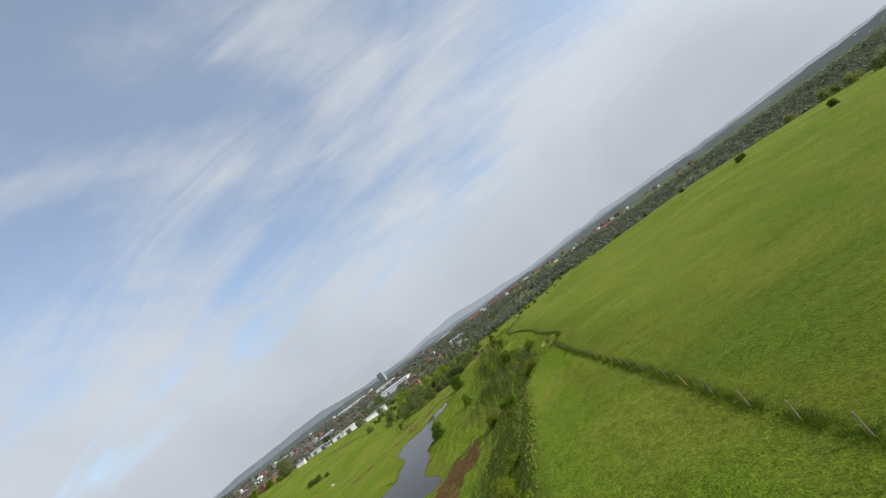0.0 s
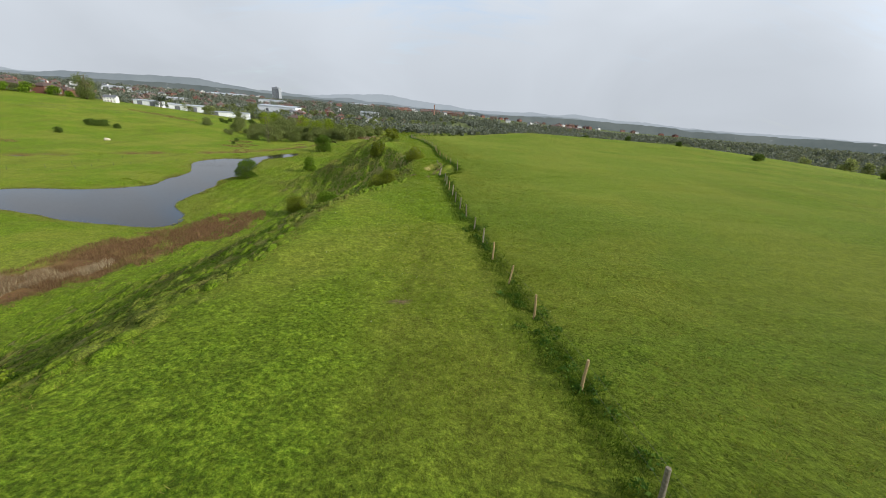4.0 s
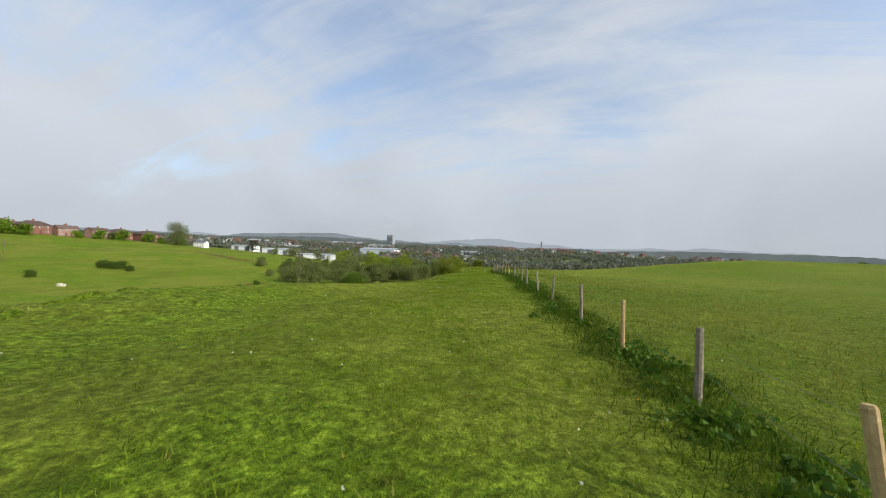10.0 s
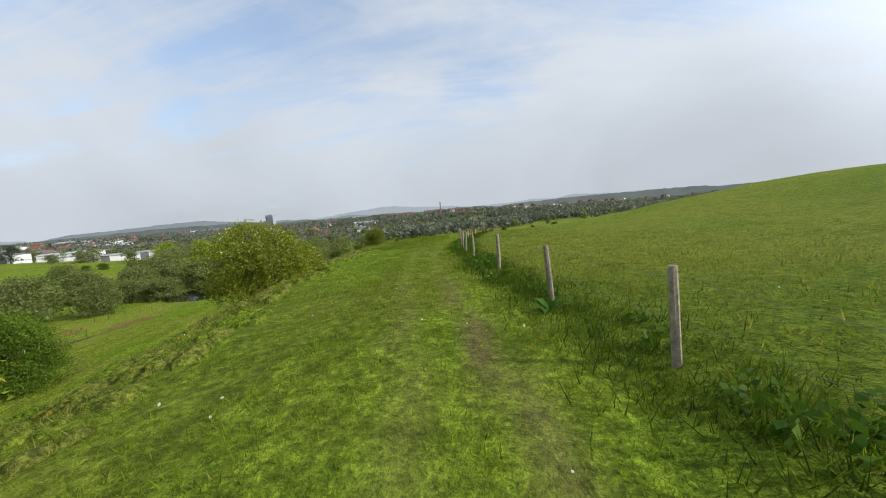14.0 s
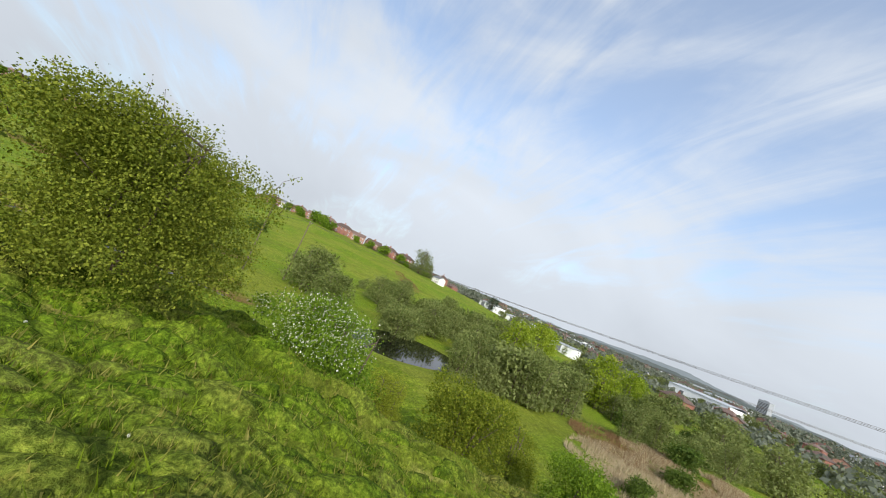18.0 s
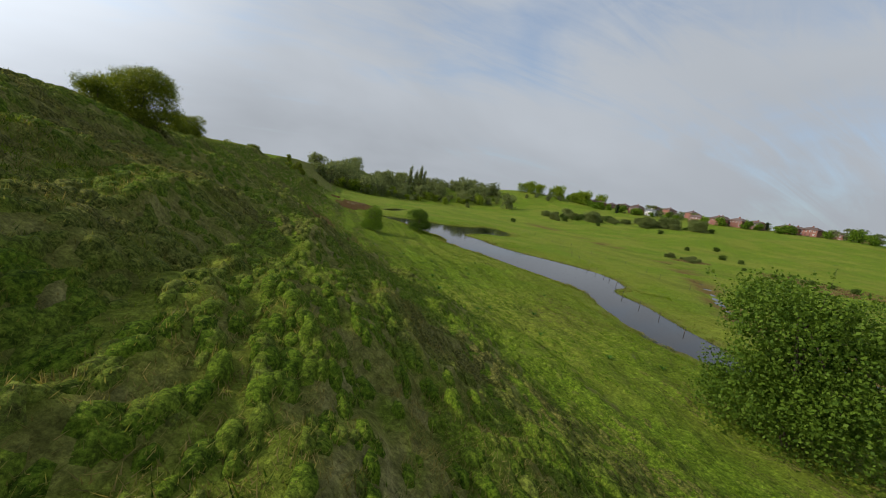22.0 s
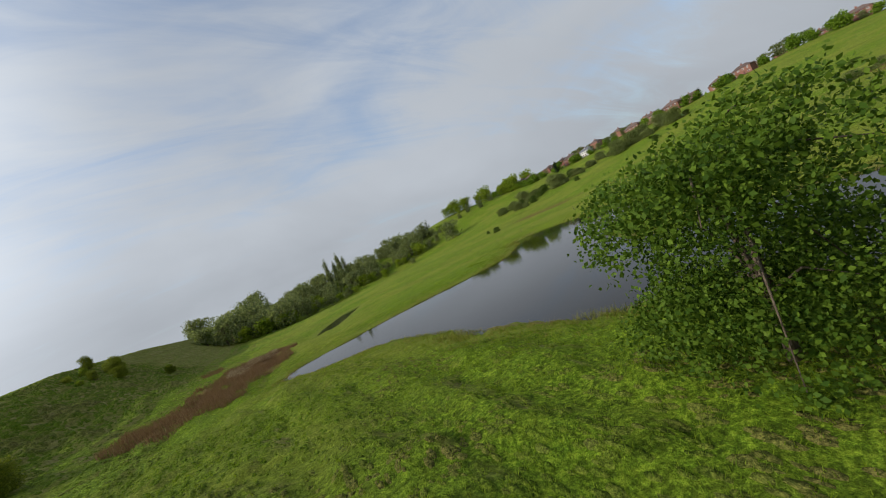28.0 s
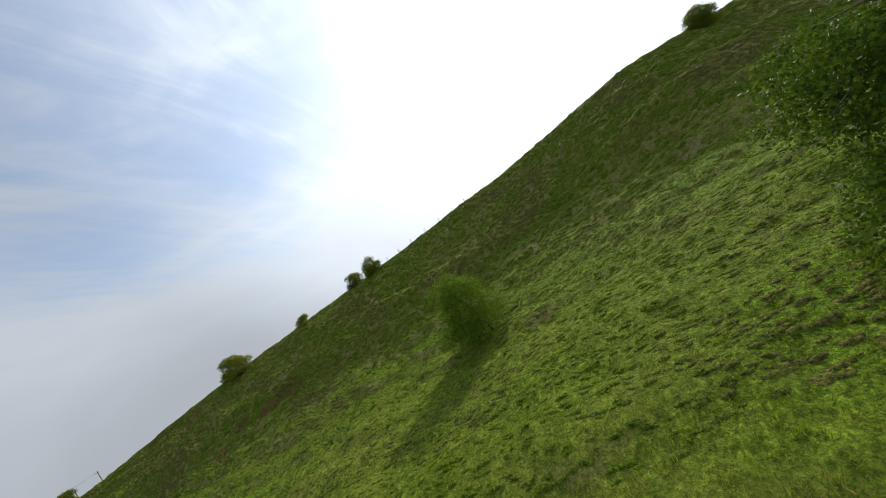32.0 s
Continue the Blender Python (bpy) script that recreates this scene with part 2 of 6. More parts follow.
# ---- materials ----
def material(name, rough=0.8, spec=0.3):
    m = bpy.data.materials.new(name)
    m.use_nodes = True
    b = m.node_tree.nodes["Principled BSDF"]
    b.inputs["Roughness"].default_value = rough
    b.inputs["Specular IOR Level"].default_value = spec
    return m, m.node_tree.nodes, m.node_tree.links, b


def noise_node(nodes, links, co, scale, detail=4.0, rough=0.55, dist=0.0):
    n = nodes.new("ShaderNodeTexNoise")
    n.inputs["Scale"].default_value, n.inputs["Detail"].default_value = scale, detail
    n.inputs["Roughness"].default_value, n.inputs["Distortion"].default_value = rough, dist
    if co is not None:
        links.new(co, n.inputs["Vector"])
    return n.outputs["Fac"]


def ramp(nodes, links, fac, stops):
    r = nodes.new("ShaderNodeValToRGB")
    while len(r.color_ramp.elements) > 1:
        r.color_ramp.elements.remove(r.color_ramp.elements[0])
    for k, (p, c) in enumerate(stops):
        e = r.color_ramp.elements[0] if k == 0 else r.color_ramp.elements.new(p)
        e.position, e.color = p, (*c, 1)
    links.new(fac, r.inputs["Fac"])
    return r.outputs["Color"]


def mix(nodes, links, fac, a, b, kind='MIX'):
    m = nodes.new("ShaderNodeMix")
    m.data_type, m.blend_type = 'RGBA', kind
    for key, v in (("Factor", fac), ("A", a), ("B", b)):
        if isinstance(v, bpy.types.NodeSocket):
            links.new(v, m.inputs[key])
        else:
            m.inputs[key].default_value = v if key == "Factor" else (*v, 1)
    return m.outputs["Result"]


def bump(nodes, links, height, b, strength=0.5, distance=0.05):
    n = nodes.new("ShaderNodeBump")
    n.inputs["Strength"].default_value, n.inputs["Distance"].default_value = strength, distance
    links.new(height, n.inputs["Height"])
    links.new(n.outputs["Normal"], b.inputs["Normal"])


def range_node(nodes, links, v, a, b, c=0.0, d=1.0, smooth=True):
    r = nodes.new("ShaderNodeMapRange")
    r.interpolation_type = 'SMOOTHSTEP' if smooth else 'LINEAR'
    for key, val in (("From Min", a), ("From Max", b), ("To Min", c), ("To Max", d)):
        r.inputs[key].default_value = val
    links.new(v, r.inputs["Value"])
    return r.outputs["Result"]


def simple(name, c1, c2, scale=3.0, rough=0.8, spec=0.3, bump_s=0.0, metal=0.0, detail=5.0, per_object=0.0, bump_scale=4.0):
    m, n, l, b = material(name, rough, spec)
    co = n.new("ShaderNodeTexCoord").outputs["Object"]
    f = noise_node(n, l, co, scale, detail)
    col = ramp(n, l, f, [(0.3, c1), (0.7, c2)])
    if per_object:
        info = n.new("ShaderNodeObjectInfo")
        k = range_node(n, l, info.outputs["Random"], 0, 1, 1 - per_object, 1 + per_object, False)
        sc = n.new("ShaderNodeVectorMath")
        sc.operation = 'SCALE'
        l.new(col, sc.inputs[0])
        l.new(k, sc.inputs["Scale"])
        col = sc.outputs["Vector"]
    l.new(col, b.inputs["Base Color"])
    b.inputs["Metallic"].default_value = metal
    if bump_s:
        bump(n, l, noise_node(n, l, co, scale * bump_scale, 6.0), b, bump_s, 0.03)
    return m


def ground_material():
    m, n, l, b = material("grassland", 0.9, 0.05)
    co = n.new("ShaderNodeNewGeometry")
    pos, nor = co.outputs["Position"], co.outputs["Normal"]
    big = noise_node(n, l, pos, 0.045, 5.0, 0.6)
    mid = noise_node(n, l, pos, 0.6, 5.0, 0.6)
    fine = noise_node(n, l, pos, 6.0, 5.0, 0.75)
    base = ramp(n, l, mid, [(0.3, (0.068, 0.118, 0.007)), (0.5, (0.118, 0.188, 0.010)), (0.7, (0.180, 0.240, 0.018))])
    warm = ramp(n, l, fine, [(0.40, (0.020, 0.042, 0.004)), (0.5, (0.096, 0.160, 0.009)), (0.60, (0.225, 0.300, 0.022))])
    col = mix(n, l, 0.65, base, warm)
    patch = range_node(n, l, big, 0.40, 0.62)
    col = mix(n, l, patch, col, mix(n, l, mid, (0.125, 0.165, 0.014), (0.205, 0.220, 0.030)))
    # long faint bands of drier growth
    mp = n.new("ShaderNodeMapping")
    mp.inputs["Scale"].default_value = (0.16, 0.03, 0.1)
    mp.inputs["Rotation"].default_value = (0, 0, 0.25)
    l.new(pos, mp.inputs["Vector"])
    band = noise_node(n, l, mp.outputs["Vector"], 1.0, 6.0, 0.65)
    col = mix(n, l, range_node(n, l, band, 0.48, 0.68, 0.0, 0.6), col, mix(n, l, fine, (0.060, 0.085, 0.008), (0.150, 0.145, 0.024)))
    # dull rough grass on the steep bank
    sep = n.new("ShaderNodeSeparateXYZ")
    l.new(nor, sep.inputs["Vector"])
    steep = range_node(n, l, sep.outputs["Z"], 0.975, 0.90)
    rough_g = ramp(n, l, noise_node(n, l, pos, 0.35, 6.0, 0.65, 0.5), [(0.3, (0.105, 0.130, 0.016)), (0.5, (0.178, 0.176, 0.036)), (0.7, (0.265, 0.220, 0.088))])
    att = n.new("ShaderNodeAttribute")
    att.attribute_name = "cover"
    cover = n.new("ShaderNodeSeparateColor")
    l.new(att.outputs["Color"], cover.inputs["Color"])
    col = mix(n, l, steep, col, rough_g)
    # bare earth, brown marsh growth
    earth = ramp(n, l, fine, [(0.3, (0.10, 0.060, 0.035)), (0.7, (0.20, 0.130, 0.080))])
    reed = ramp(n, l, noise_node(n, l, pos, 1.3, 6.0, 0.7), [(0.3, (0.075, 0.040, 0.018)), (0.55, (0.165, 0.085, 0.042)), (0.75, (0.115, 0.135, 0.020))])
    dry = ramp(n, l, fine, [(0.3, (0.085, 0.135, 0.012)), (0.7, (0.195, 0.210, 0.032))])
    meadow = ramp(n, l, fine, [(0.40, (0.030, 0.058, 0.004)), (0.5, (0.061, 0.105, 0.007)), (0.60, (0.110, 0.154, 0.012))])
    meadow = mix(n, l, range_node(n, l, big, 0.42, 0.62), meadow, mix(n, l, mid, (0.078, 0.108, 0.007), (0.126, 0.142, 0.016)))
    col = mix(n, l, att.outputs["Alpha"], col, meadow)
    # gardens, roads and scrub round the town
    rad = n.new("ShaderNodeVectorMath")
    rad.operation = 'LENGTH'
    l.new(pos, rad.inputs[0])
    land = ramp(n, l, noise_node(n, l, pos, 0.03, 6.0, 0.75), [(0.40, (0.030, 0.045, 0.022)), (0.5, (0.075, 0.090, 0.050)), (0.58, (0.110, 0.120, 0.075)), (0.66, (0.170, 0.155, 0.135))])
    col = mix(n, l, range_node(n, l, rad.outputs["Value"], 440, 620), col, land)
    # tufts and blades, light against dark
    for scale, lo, hi, rgh in ((1.9, 0.76, 1.22, 0.7), (5.5, 0.68, 1.30, 0.75), (17.0, 0.70, 1.26, 0.8)):
        k = range_node(n, l, noise_node(n, l, pos, scale, 4.0, rgh, 0.3), 0.38, 0.62, lo, hi, False)
        sc = n.new("ShaderNodeVectorMath")
        sc.operation = 'SCALE'
        l.new(col, sc.inputs[0])
        l.new(k, sc.inputs["Scale"])
        col = sc.outputs["Vector"]
    col = mix(n, l, cover.outputs["Blue"], col, dry)
    col = mix(n, l, cover.outputs["Green"], col, reed)
    col = mix(n, l, cover.outputs["Red"], col, earth)
    l.new(col, b.inputs["Base Color"])
    l.new(range_node(n, l, att.outputs["Alpha"], 0, 1, 0.06, 0.30), b.inputs["Sheen Weight"])
    b.inputs["Sheen Roughness"].default_value = 0.3
    b.inputs["Sheen Tint"].default_value = (0.60, 0.66, 0.10, 1)
    h = n.new("ShaderNodeMath")
    h.operation = 'ADD'
    l.new(fine, h.inputs[0])
    l.new(noise_node(n, l, pos, 1.7, 5.0, 0.7), h.inputs[1])
    bump(n, l, h.outputs["Value"], b, 0.9, 0.14)
    return m


GROUND = ground_material()


def turf_material():
    m, n, l, b = material("tussock_turf", 0.9, 0.05)
    g = n.new("ShaderNodeNewGeometry")
    pos = g.outputs["Position"]
    isl = ramp(n, l, g.outputs["Random Per Island"], [(0.0, (0.046, 0.072, 0.006)), (0.35, (0.090, 0.130, 0.010)), (0.8, (0.140, 0.168, 0.020)), (1.0, (0.180, 0.162, 0.045))])
    fine = noise_node(n, l, pos, 9.0, 5.0, 0.75)
    col = mix(n, l, 0.6, isl, ramp(n, l, fine, [(0.40, (0.014, 0.034, 0.002)), (0.5, (0.085, 0.150, 0.007)), (0.6, (0.19, 0.26, 0.018))]))
    drier = range_node(n, l, noise_node(n, l, pos, 0.11, 4.0, 0.6), 0.46, 0.66, 0.0, 0.85)
    col = mix(n, l, drier, col, ramp(n, l, fine, [(0.4, (0.040, 0.045, 0.010)), (0.6, (0.20, 0.165, 0.048))]))
    k = range_node(n, l, noise_node(n, l, pos, 16.0, 4.0, 0.8), 0.38, 0.62, 0.6, 1.4, False)
    sc = n.new("ShaderNodeVectorMath")
    sc.operation = 'SCALE'
    l.new(col, sc.inputs[0])
    l.new(k, sc.inputs["Scale"])
    l.new(sc.outputs["Vector"], b.inputs["Base Color"])
    bump(n, l, fine, b, 0.8, 0.10)
    return m


TURF = turf_material()


def water_material():
    m, n, l, b = material("pond_water", 0.04, 0.5)
    b.inputs["Base Color"].default_value = (0.0025, 0.003, 0.0035, 1)
    b.inputs["IOR"].default_value = 1.333
    pos = n.new("ShaderNodeNewGeometry").outputs["Position"]
    bump(n, l, noise_node(n, l, pos, 1.8, 3.0), b, 0.06, 0.05)
    return m


WATER = water_material()
BARK = simple("bark", (0.07, 0.05, 0.035), (0.15, 0.115, 0.08), 9.0, 0.9, 0.2, 0.5)


def leaf_material(name, dark, light, trans=0.35):
    m, n, l, b = material(name, 0.6, 0.10)
    g = n.new("ShaderNodeNewGeometry")
    info = n.new("ShaderNodeObjectInfo")
    a = n.new("ShaderNodeMath")
    a.operation = 'ADD'
    k = range_node(n, l, info.outputs["Random"], 0, 1, -0.18, 0.18, False)
    l.new(g.outputs["Random Per Island"], a.inputs[0])
    l.new(k, a.inputs[1])
    col = ramp(n, l, a.outputs["Value"], [(0.0, dark), (0.55, tuple((p + q) / 2 for p, q in zip(dark, light))), (1.0, light)])
    l.new(col, b.inputs["Base Color"])
    t = n.new("ShaderNodeBsdfTranslucent")
    through_leaf = n.new("ShaderNodeVectorMath")
    through_leaf.operation = 'MULTIPLY'
    through_leaf.inputs[1].default_value = (1.3, 1.25, 0.8)
    l.new(col, through_leaf.inputs[0])
    l.new(through_leaf.outputs["Vector"], t.inputs["Color"])
    ms = n.new("ShaderNodeMixShader")
    ms.inputs[0].default_value = trans
    out = n["Material Output"]
    l.new(b.outputs[0], ms.inputs[1])
    l.new(t.outputs[0], ms.inputs[2])
    l.new(ms.outputs[0], out.inputs["Surface"])
    return m


HAWTHORN = leaf_material("hawthorn_leaves", (0.085, 0.120, 0.008), (0.29, 0.32, 0.035))
FRESH = leaf_material("spring_leaves", (0.060, 0.120, 0.008), (0.20, 0.30, 0.025))
DARKLEAF = leaf_material("dark_leaves", (0.045, 0.080, 0.012), (0.125, 0.175, 0.030), 0.25)
DEEPLEAF = leaf_material("deep_green_leaves", (0.040, 0.085, 0.008), (0.130, 0.200, 0.020), 0.3)
THORNLEAF = leaf_material("thorn_leaves", (0.072, 0.102, 0.008), (0.235, 0.262, 0.032), 0.3)
GREYLEAF = leaf_material("willow_leaves", (0.100, 0.130, 0.030), (0.220, 0.250, 0.085))
LIMELEAF = leaf_material("lime_leaves", (0.12, 0.19, 0.010), (0.28, 0.34, 0.030))
BLOSSOM = leaf_material("blossom", (0.45, 0.45, 0.36), (0.75, 0.74, 0.66), 0.3)
# next two, for far trees: leaf colours greyed and paled to paint in haze
HAZED_TREE = leaf_material("hazed_woodland_leaves", (0.110, 0.140, 0.055), (0.250, 0.280, 0.115), 0.5)
HAZED_WOOD = leaf_material("hazed_distant_wood", (0.105, 0.122, 0.092), (0.165, 0.180, 0.138), 0.3)
CONIFER = leaf_material("conifer_leaves", (0.012, 0.025, 0.010), (0.035, 0.055, 0.020), 0.1)
GORSE = leaf_material("gorse_bloom", (0.30, 0.19, 0.01), (0.55, 0.36, 0.02), 0.2)
RUSH = leaf_material("dead_rush", (0.13, 0.075, 0.035), (0.27, 0.17, 0.085), 0.2)
PALE_REED = leaf_material("pale_reed", (0.25, 0.19, 0.11), (0.46, 0.38, 0.25), 0.2)
BLADE = leaf_material("grass_blades", (0.078, 0.137, 0.006), (0.182, 0.246, 0.014), 0.5)
RANK = leaf_material("rank_grass", (0.024, 0.055, 0.003), (0.085, 0.132, 0.010), 0.5)
STRAW = leaf_material("old_straw_grass", (0.114, 0.102, 0.019), (0.324, 0.258, 0.090), 0.45)
TUSSOCK = leaf_material("tussock_blades", (0.105, 0.130, 0.014), (0.300, 0.275, 0.070), 0.5)
POST_OLD = simple("weathered_post", (0.16, 0.13, 0.09), (0.33, 0.28, 0.20), 14.0, 0.9, 0.15, 0.5, per_object=0.3)
POST_NEW = simple("new_post", (0.34, 0.23, 0.10), (0.52, 0.37, 0.18), 14.0, 0.85, 0.2, 0.4, per_object=0.15)
# darker brown than the ridge posts, for the valley fences
POST_DARK = simple("dark_brown_post", (0.055, 0.045, 0.034), (0.15, 0.125, 0.09), 14.0, 0.9, 0.15, 0.5, per_object=0.3)
WIRE = simple("wire", (0.07, 0.06, 0.05), (0.15, 0.13, 0.11), 20.0, 0.65, 0.3, metal=0.3)

# ---- lie of the land ----
FENCE_Y = np.array([-110, -85, -47, -32, -12, 5, 16, 24, 31, 34.5, 41.1, 44.2, 48, 51.2, 55, 58.2, 61.6, 65, 68.7, 75.2, 78, 81.7, 87.5, 91, 95.1, 102, 106.1, 111.8, 118, 123.4, 130.2, 138.3, 146.4, 155, 165, 180, 197, 204, 213, 240, 300.])
FENCE_X = np.array([17, 13.5, 7.8, 6.5, 5.3, 2.8, 1.7, 1.0, 0.4, 3.1, 3.3, 1.9, 1.0, 0.1, -0.5, -0.8, -1.3, -1.8, -2.0, -2.2, -2.9, -3.7, -4.6, -5.6, -6.4, -7.8, -8.5, -10.2, -11.9, -13.2, -14.7, -15.5, -16.5, -17.2, -17.2, -15.8, -13.3, -11.8, -9.7, -4, 6])
EDGE_Y = np.array([-200, -85, -44, -20, 0, 8, 14, 20, 30, 40, 50, 56, 62, 66, 70, 74, 78, 84, 91, 98, 105, 117, 128, 140, 155, 170, 185, 195, 202, 208, 216, 225, 250, 320.])
EDGE_X = np.array([-10, -9.5, -9.4, -10, -10, -9.4, -8, -5.8, -4.0, -5, -5.2, -9.0, -11.4, -14.0, -17.5, -19.5, -20.0, -18.0, -16.2, -15.8, -16.6, -18.6, -21.5, -23.5, -26, -27.6, -27.8, -26.7, -26.6, -26.0, -23.5, -20, -14, 0])
TOP_Y = np.array([-400, -110, -70, -47, -32, -20, -12, 5, 20, 32, 52, 75, 107, 120, 131, 146, 170, 193, 206, 230, 250, 300, 420.])
TOP_Z = np.array([9, 5.0, 3.6, 2.7, 2.2, .8, .05, 0, -.3, -.7, -.1, -.4, -.5, -1.0, -1.6, -1.8, -2.4, -3.2, -3.6, -5.0, -6.2, -10, -14])
WATER_Z = -16.0
POND = [(-54, 36.5), (-55.5, 44), (-63, 52), (-65.5, 61), (-65.8, 69), (-67, 75), (-69.5, 79.5), (-70.6, 83), (-70.6, 86.5), (-70.4, 90), (-69.2, 93.5), (-69.4, 97), (-70.9, 101), (-74, 109), (-77, 120), (-79.5, 128), (-80.5, 135), (-77.5, 142.5), (-75.3, 150), (-75.2, 157),
        (-77.5, 163.5), (-82, 157), (-84, 150), (-87, 141), (-88.5, 132.5), (-95, 128), (-98.5, 119), (-97, 110), (-92, 102), (-87, 94), (-85, 86), (-84.8, 80), (-82.4, 72), (-84, 67), (-91, 60), (-98, 58), (-105, 55),
        (-113, 42), (-114, 25), (-110, 21), (-105, 28), (-97, 35), (-91, 39), (-81, 38), (-74, 36), (-64, 35.5)]
PUDDLE = [(-62, 3), (-66, 2), (-71, -8), (-77, -22), (-82, -34), (-79, -36), (-72, -24), (-66, -11)]
POOL = [(-75, 222), (-79, 217), (-86, 219), (-93, 226), (-93, 234), (-87, 238), (-79, 233)]
POOL_Z = -14.4
STREAM = [(-78, 200), (-82, 193), (-87.5, 180), (-92.5, 163), (-99, 147), (-108, 137), (-120, 126), (-137, 108), (-155, 87), (-163, 60), (-166, 30), (-172, -10), (-178, -60)]


def poly_distance(x, y, poly, closed=True):
    """Distance to the line through the points, and whether inside."""
    d = np.full(x.shape, 1e9)
    inside = np.zeros(x.shape, bool)
    k = len(poly)
    for i in range(k if closed else k - 1):
        (ax, ay), (bx, by) = poly[i], poly[(i + 1) % k]
        ux, uy = bx - ax, by - ay
        t = np.clip(((x - ax) * ux + (y - ay) * uy) / (ux * ux + uy * uy), 0, 1)
        d = np.minimum(d, np.hypot(x - ax - t * ux, y - ay - t * uy))
        if closed:
            c = ((ay > y) != (by > y)) & (x < (bx - ax) * (y - ay) / (by - ay + 1e-12) + ax)
            inside ^= c
    return d, inside


def smooth_poly(poly, steps=5):
    """A rounder outline through the same points."""
    k, out = len(poly), []
    for i in range(k):
        p = [np.array(poly[(i + j) % k], float) for j in (-1, 0, 1, 2)]
        for s in range(steps):
            t = s / steps
            out.append(tuple(0.5 * (2 * p[1] + (p[2] - p[0]) * t + (2 * p[0] - 5 * p[1] + 4 * p[2] - p[3]) * t * t + (3 * p[1] - p[0] - 3 * p[2] + p[3]) * t ** 3)))
    return out


POND_LINE, PUDDLE_LINE, POOL_LINE = smooth_poly(POND, 4), smooth_poly(PUDDLE, 4), smooth_poly(POOL, 4)
_rng = np.random.RandomState(7)
_LAT = _rng.rand(256, 256)


def vnoise(x, y):
    """Smooth value noise, 0 to 1, one cell a unit."""
    xi, yi = np.floor(x).astype(int), np.floor(y).astype(int)
    fx, fy = x - xi, y - yi
    fx, fy = fx * fx * (3 - 2 * fx), fy * fy * (3 - 2 * fy)
    g = lambda a, b: _LAT[a % 256, b % 256]
    return (g(xi, yi) * (1 - fx) + g(xi + 1, yi) * fx) * (1 - fy) + (g(xi, yi + 1) * (1 - fx) + g(xi + 1, yi + 1) * fx) * fy


def sstep(a, b, v):
    t = np.clip((v - a) / (b - a), 0, 1)
    return t * t * (3 - 2 * t)


def ground_z(x, y, detail=True):
    x, y = np.asarray(x, float), np.asarray(y, float)
    top, xe, xf = np.interp(y, TOP_Y, TOP_Z), np.interp(y, EDGE_Y, EDGE_X), np.interp(y, FENCE_Y, FENCE_X)
    # the valley floor, and the hill beyond it with the houses
    hill = np.interp(y, [-600, -420, -250, -182, -100, -40, 10, 55, 105, 150, 200, 280, 345, 400, 520], [0.5, .9, 1.0, 1.08, .9, .84, .82, .62, .54, .60, .62, .47, .40, .34, .1])
    floor = -15.2 + hill * np.interp(-x * np.interp(y, [110, 200, 270, 345, 430], [1, 1.2, 1.4, 1.3, 1.0]), [120, 160, 200, 260, 330, 400, 447, 520, 800, 1500], [0, .5, 2.8, 10.5, 20.5, 29, 34, 35, 30, 12.])
    # the bank, from the edge down to its foot
    d = np.maximum(xe + 1.0 - x, 0)
    fall = np.interp(d, [0, 1.5, 4, 9, 15, 19, 22, 27, 31, 39, 56, 75], [0, .28, 1.55, 4.3, 7.5, 9.6, 10.9, 12.6, 13.5, 14.3, 14.9, 15.2])
    # an easier slope towards the ridge's end
    easy = sstep(182, 197, y) * (1 - sstep(204, 218, y))
    fall = fall * (1 - easy) + easy * np.interp(d, [0, 1.5, 4, 9, 15, 22, 31, 39, 56, 75], [0, .2, .75, 2.1, 4.2, 7.6, 12, 14.0, 14.9, 15.2])
    k = np.interp(y, [-400, -120, 0, 150, 172, 190, 197, 210, 260, 330, 430], [.6, 1.05, 1.0, 1.0, 1.0, .96, .92, .9, .62, .4, .2])
    z_bank = top - fall * k * (top + 15.2) / 14.9
    valley = z_bank + (floor - z_bank) * sstep(48, 80, d)
    # the field on top
    r = np.maximum(x - xf, 0)
    rise = 0.15 * sstep(0, 60, r) + 5.8 * sstep(4, 70, r) * np.exp(-((y - 206) / 56.0) ** 2) - 10 * sstep(130, 330, r) - 12 * sstep(330, 900, r)
    z = np.where(x > xe + 1.0, top + rise, valley)
    z = z - 0.42 * sstep(0, 1, (xf - 2.5 - x) / np.maximum(xf - 2.5 - xe - 0.5, 1)) * sstep(90, 104, y) * (1 - sstep(122, 134, y)) * (1 - sstep(20, 45, xe - x))
    z = z + 0.45 * np.exp(-((x - xe - 1.2) / 2.2) ** 2) * sstep(72, 78, y) * (1 - sstep(82, 92, y))
    # the worn hollow in the path by the old posts
    hx = -(x + 0.05 + 0.3 * (vnoise(x * 1.1 + 3, y * 0.7) - 0.5) + 0.24 * (40 - y) * (y < 40))
    worn = sstep(34.8, 36.6, y) * (1 - sstep(40.8, 42.6, y))
    z = z - 1.1 * sstep(0, 0.75, hx) * (1 - sstep(1.15, 2.1, hx)) * worn
    z = z + worn * (0.10 * np.exp(-((hx + 0.12) / 0.16) ** 2) - 0.22 * np.exp(-((hx + 0.42) / 0.24) ** 2) + 0.30 * sstep(-0.55, -1.2, hx) * (1 - sstep(-1.6, -3.2, hx)))
    # wooded slope that closes the valley
    z = z + 22 * sstep(-185, -330, y) * sstep(-5, -40, x) * (1 - sstep(-300, -420, x) * 0.6)
    reach = np.hypot(x, y)
    far = sstep(420, 780, reach)
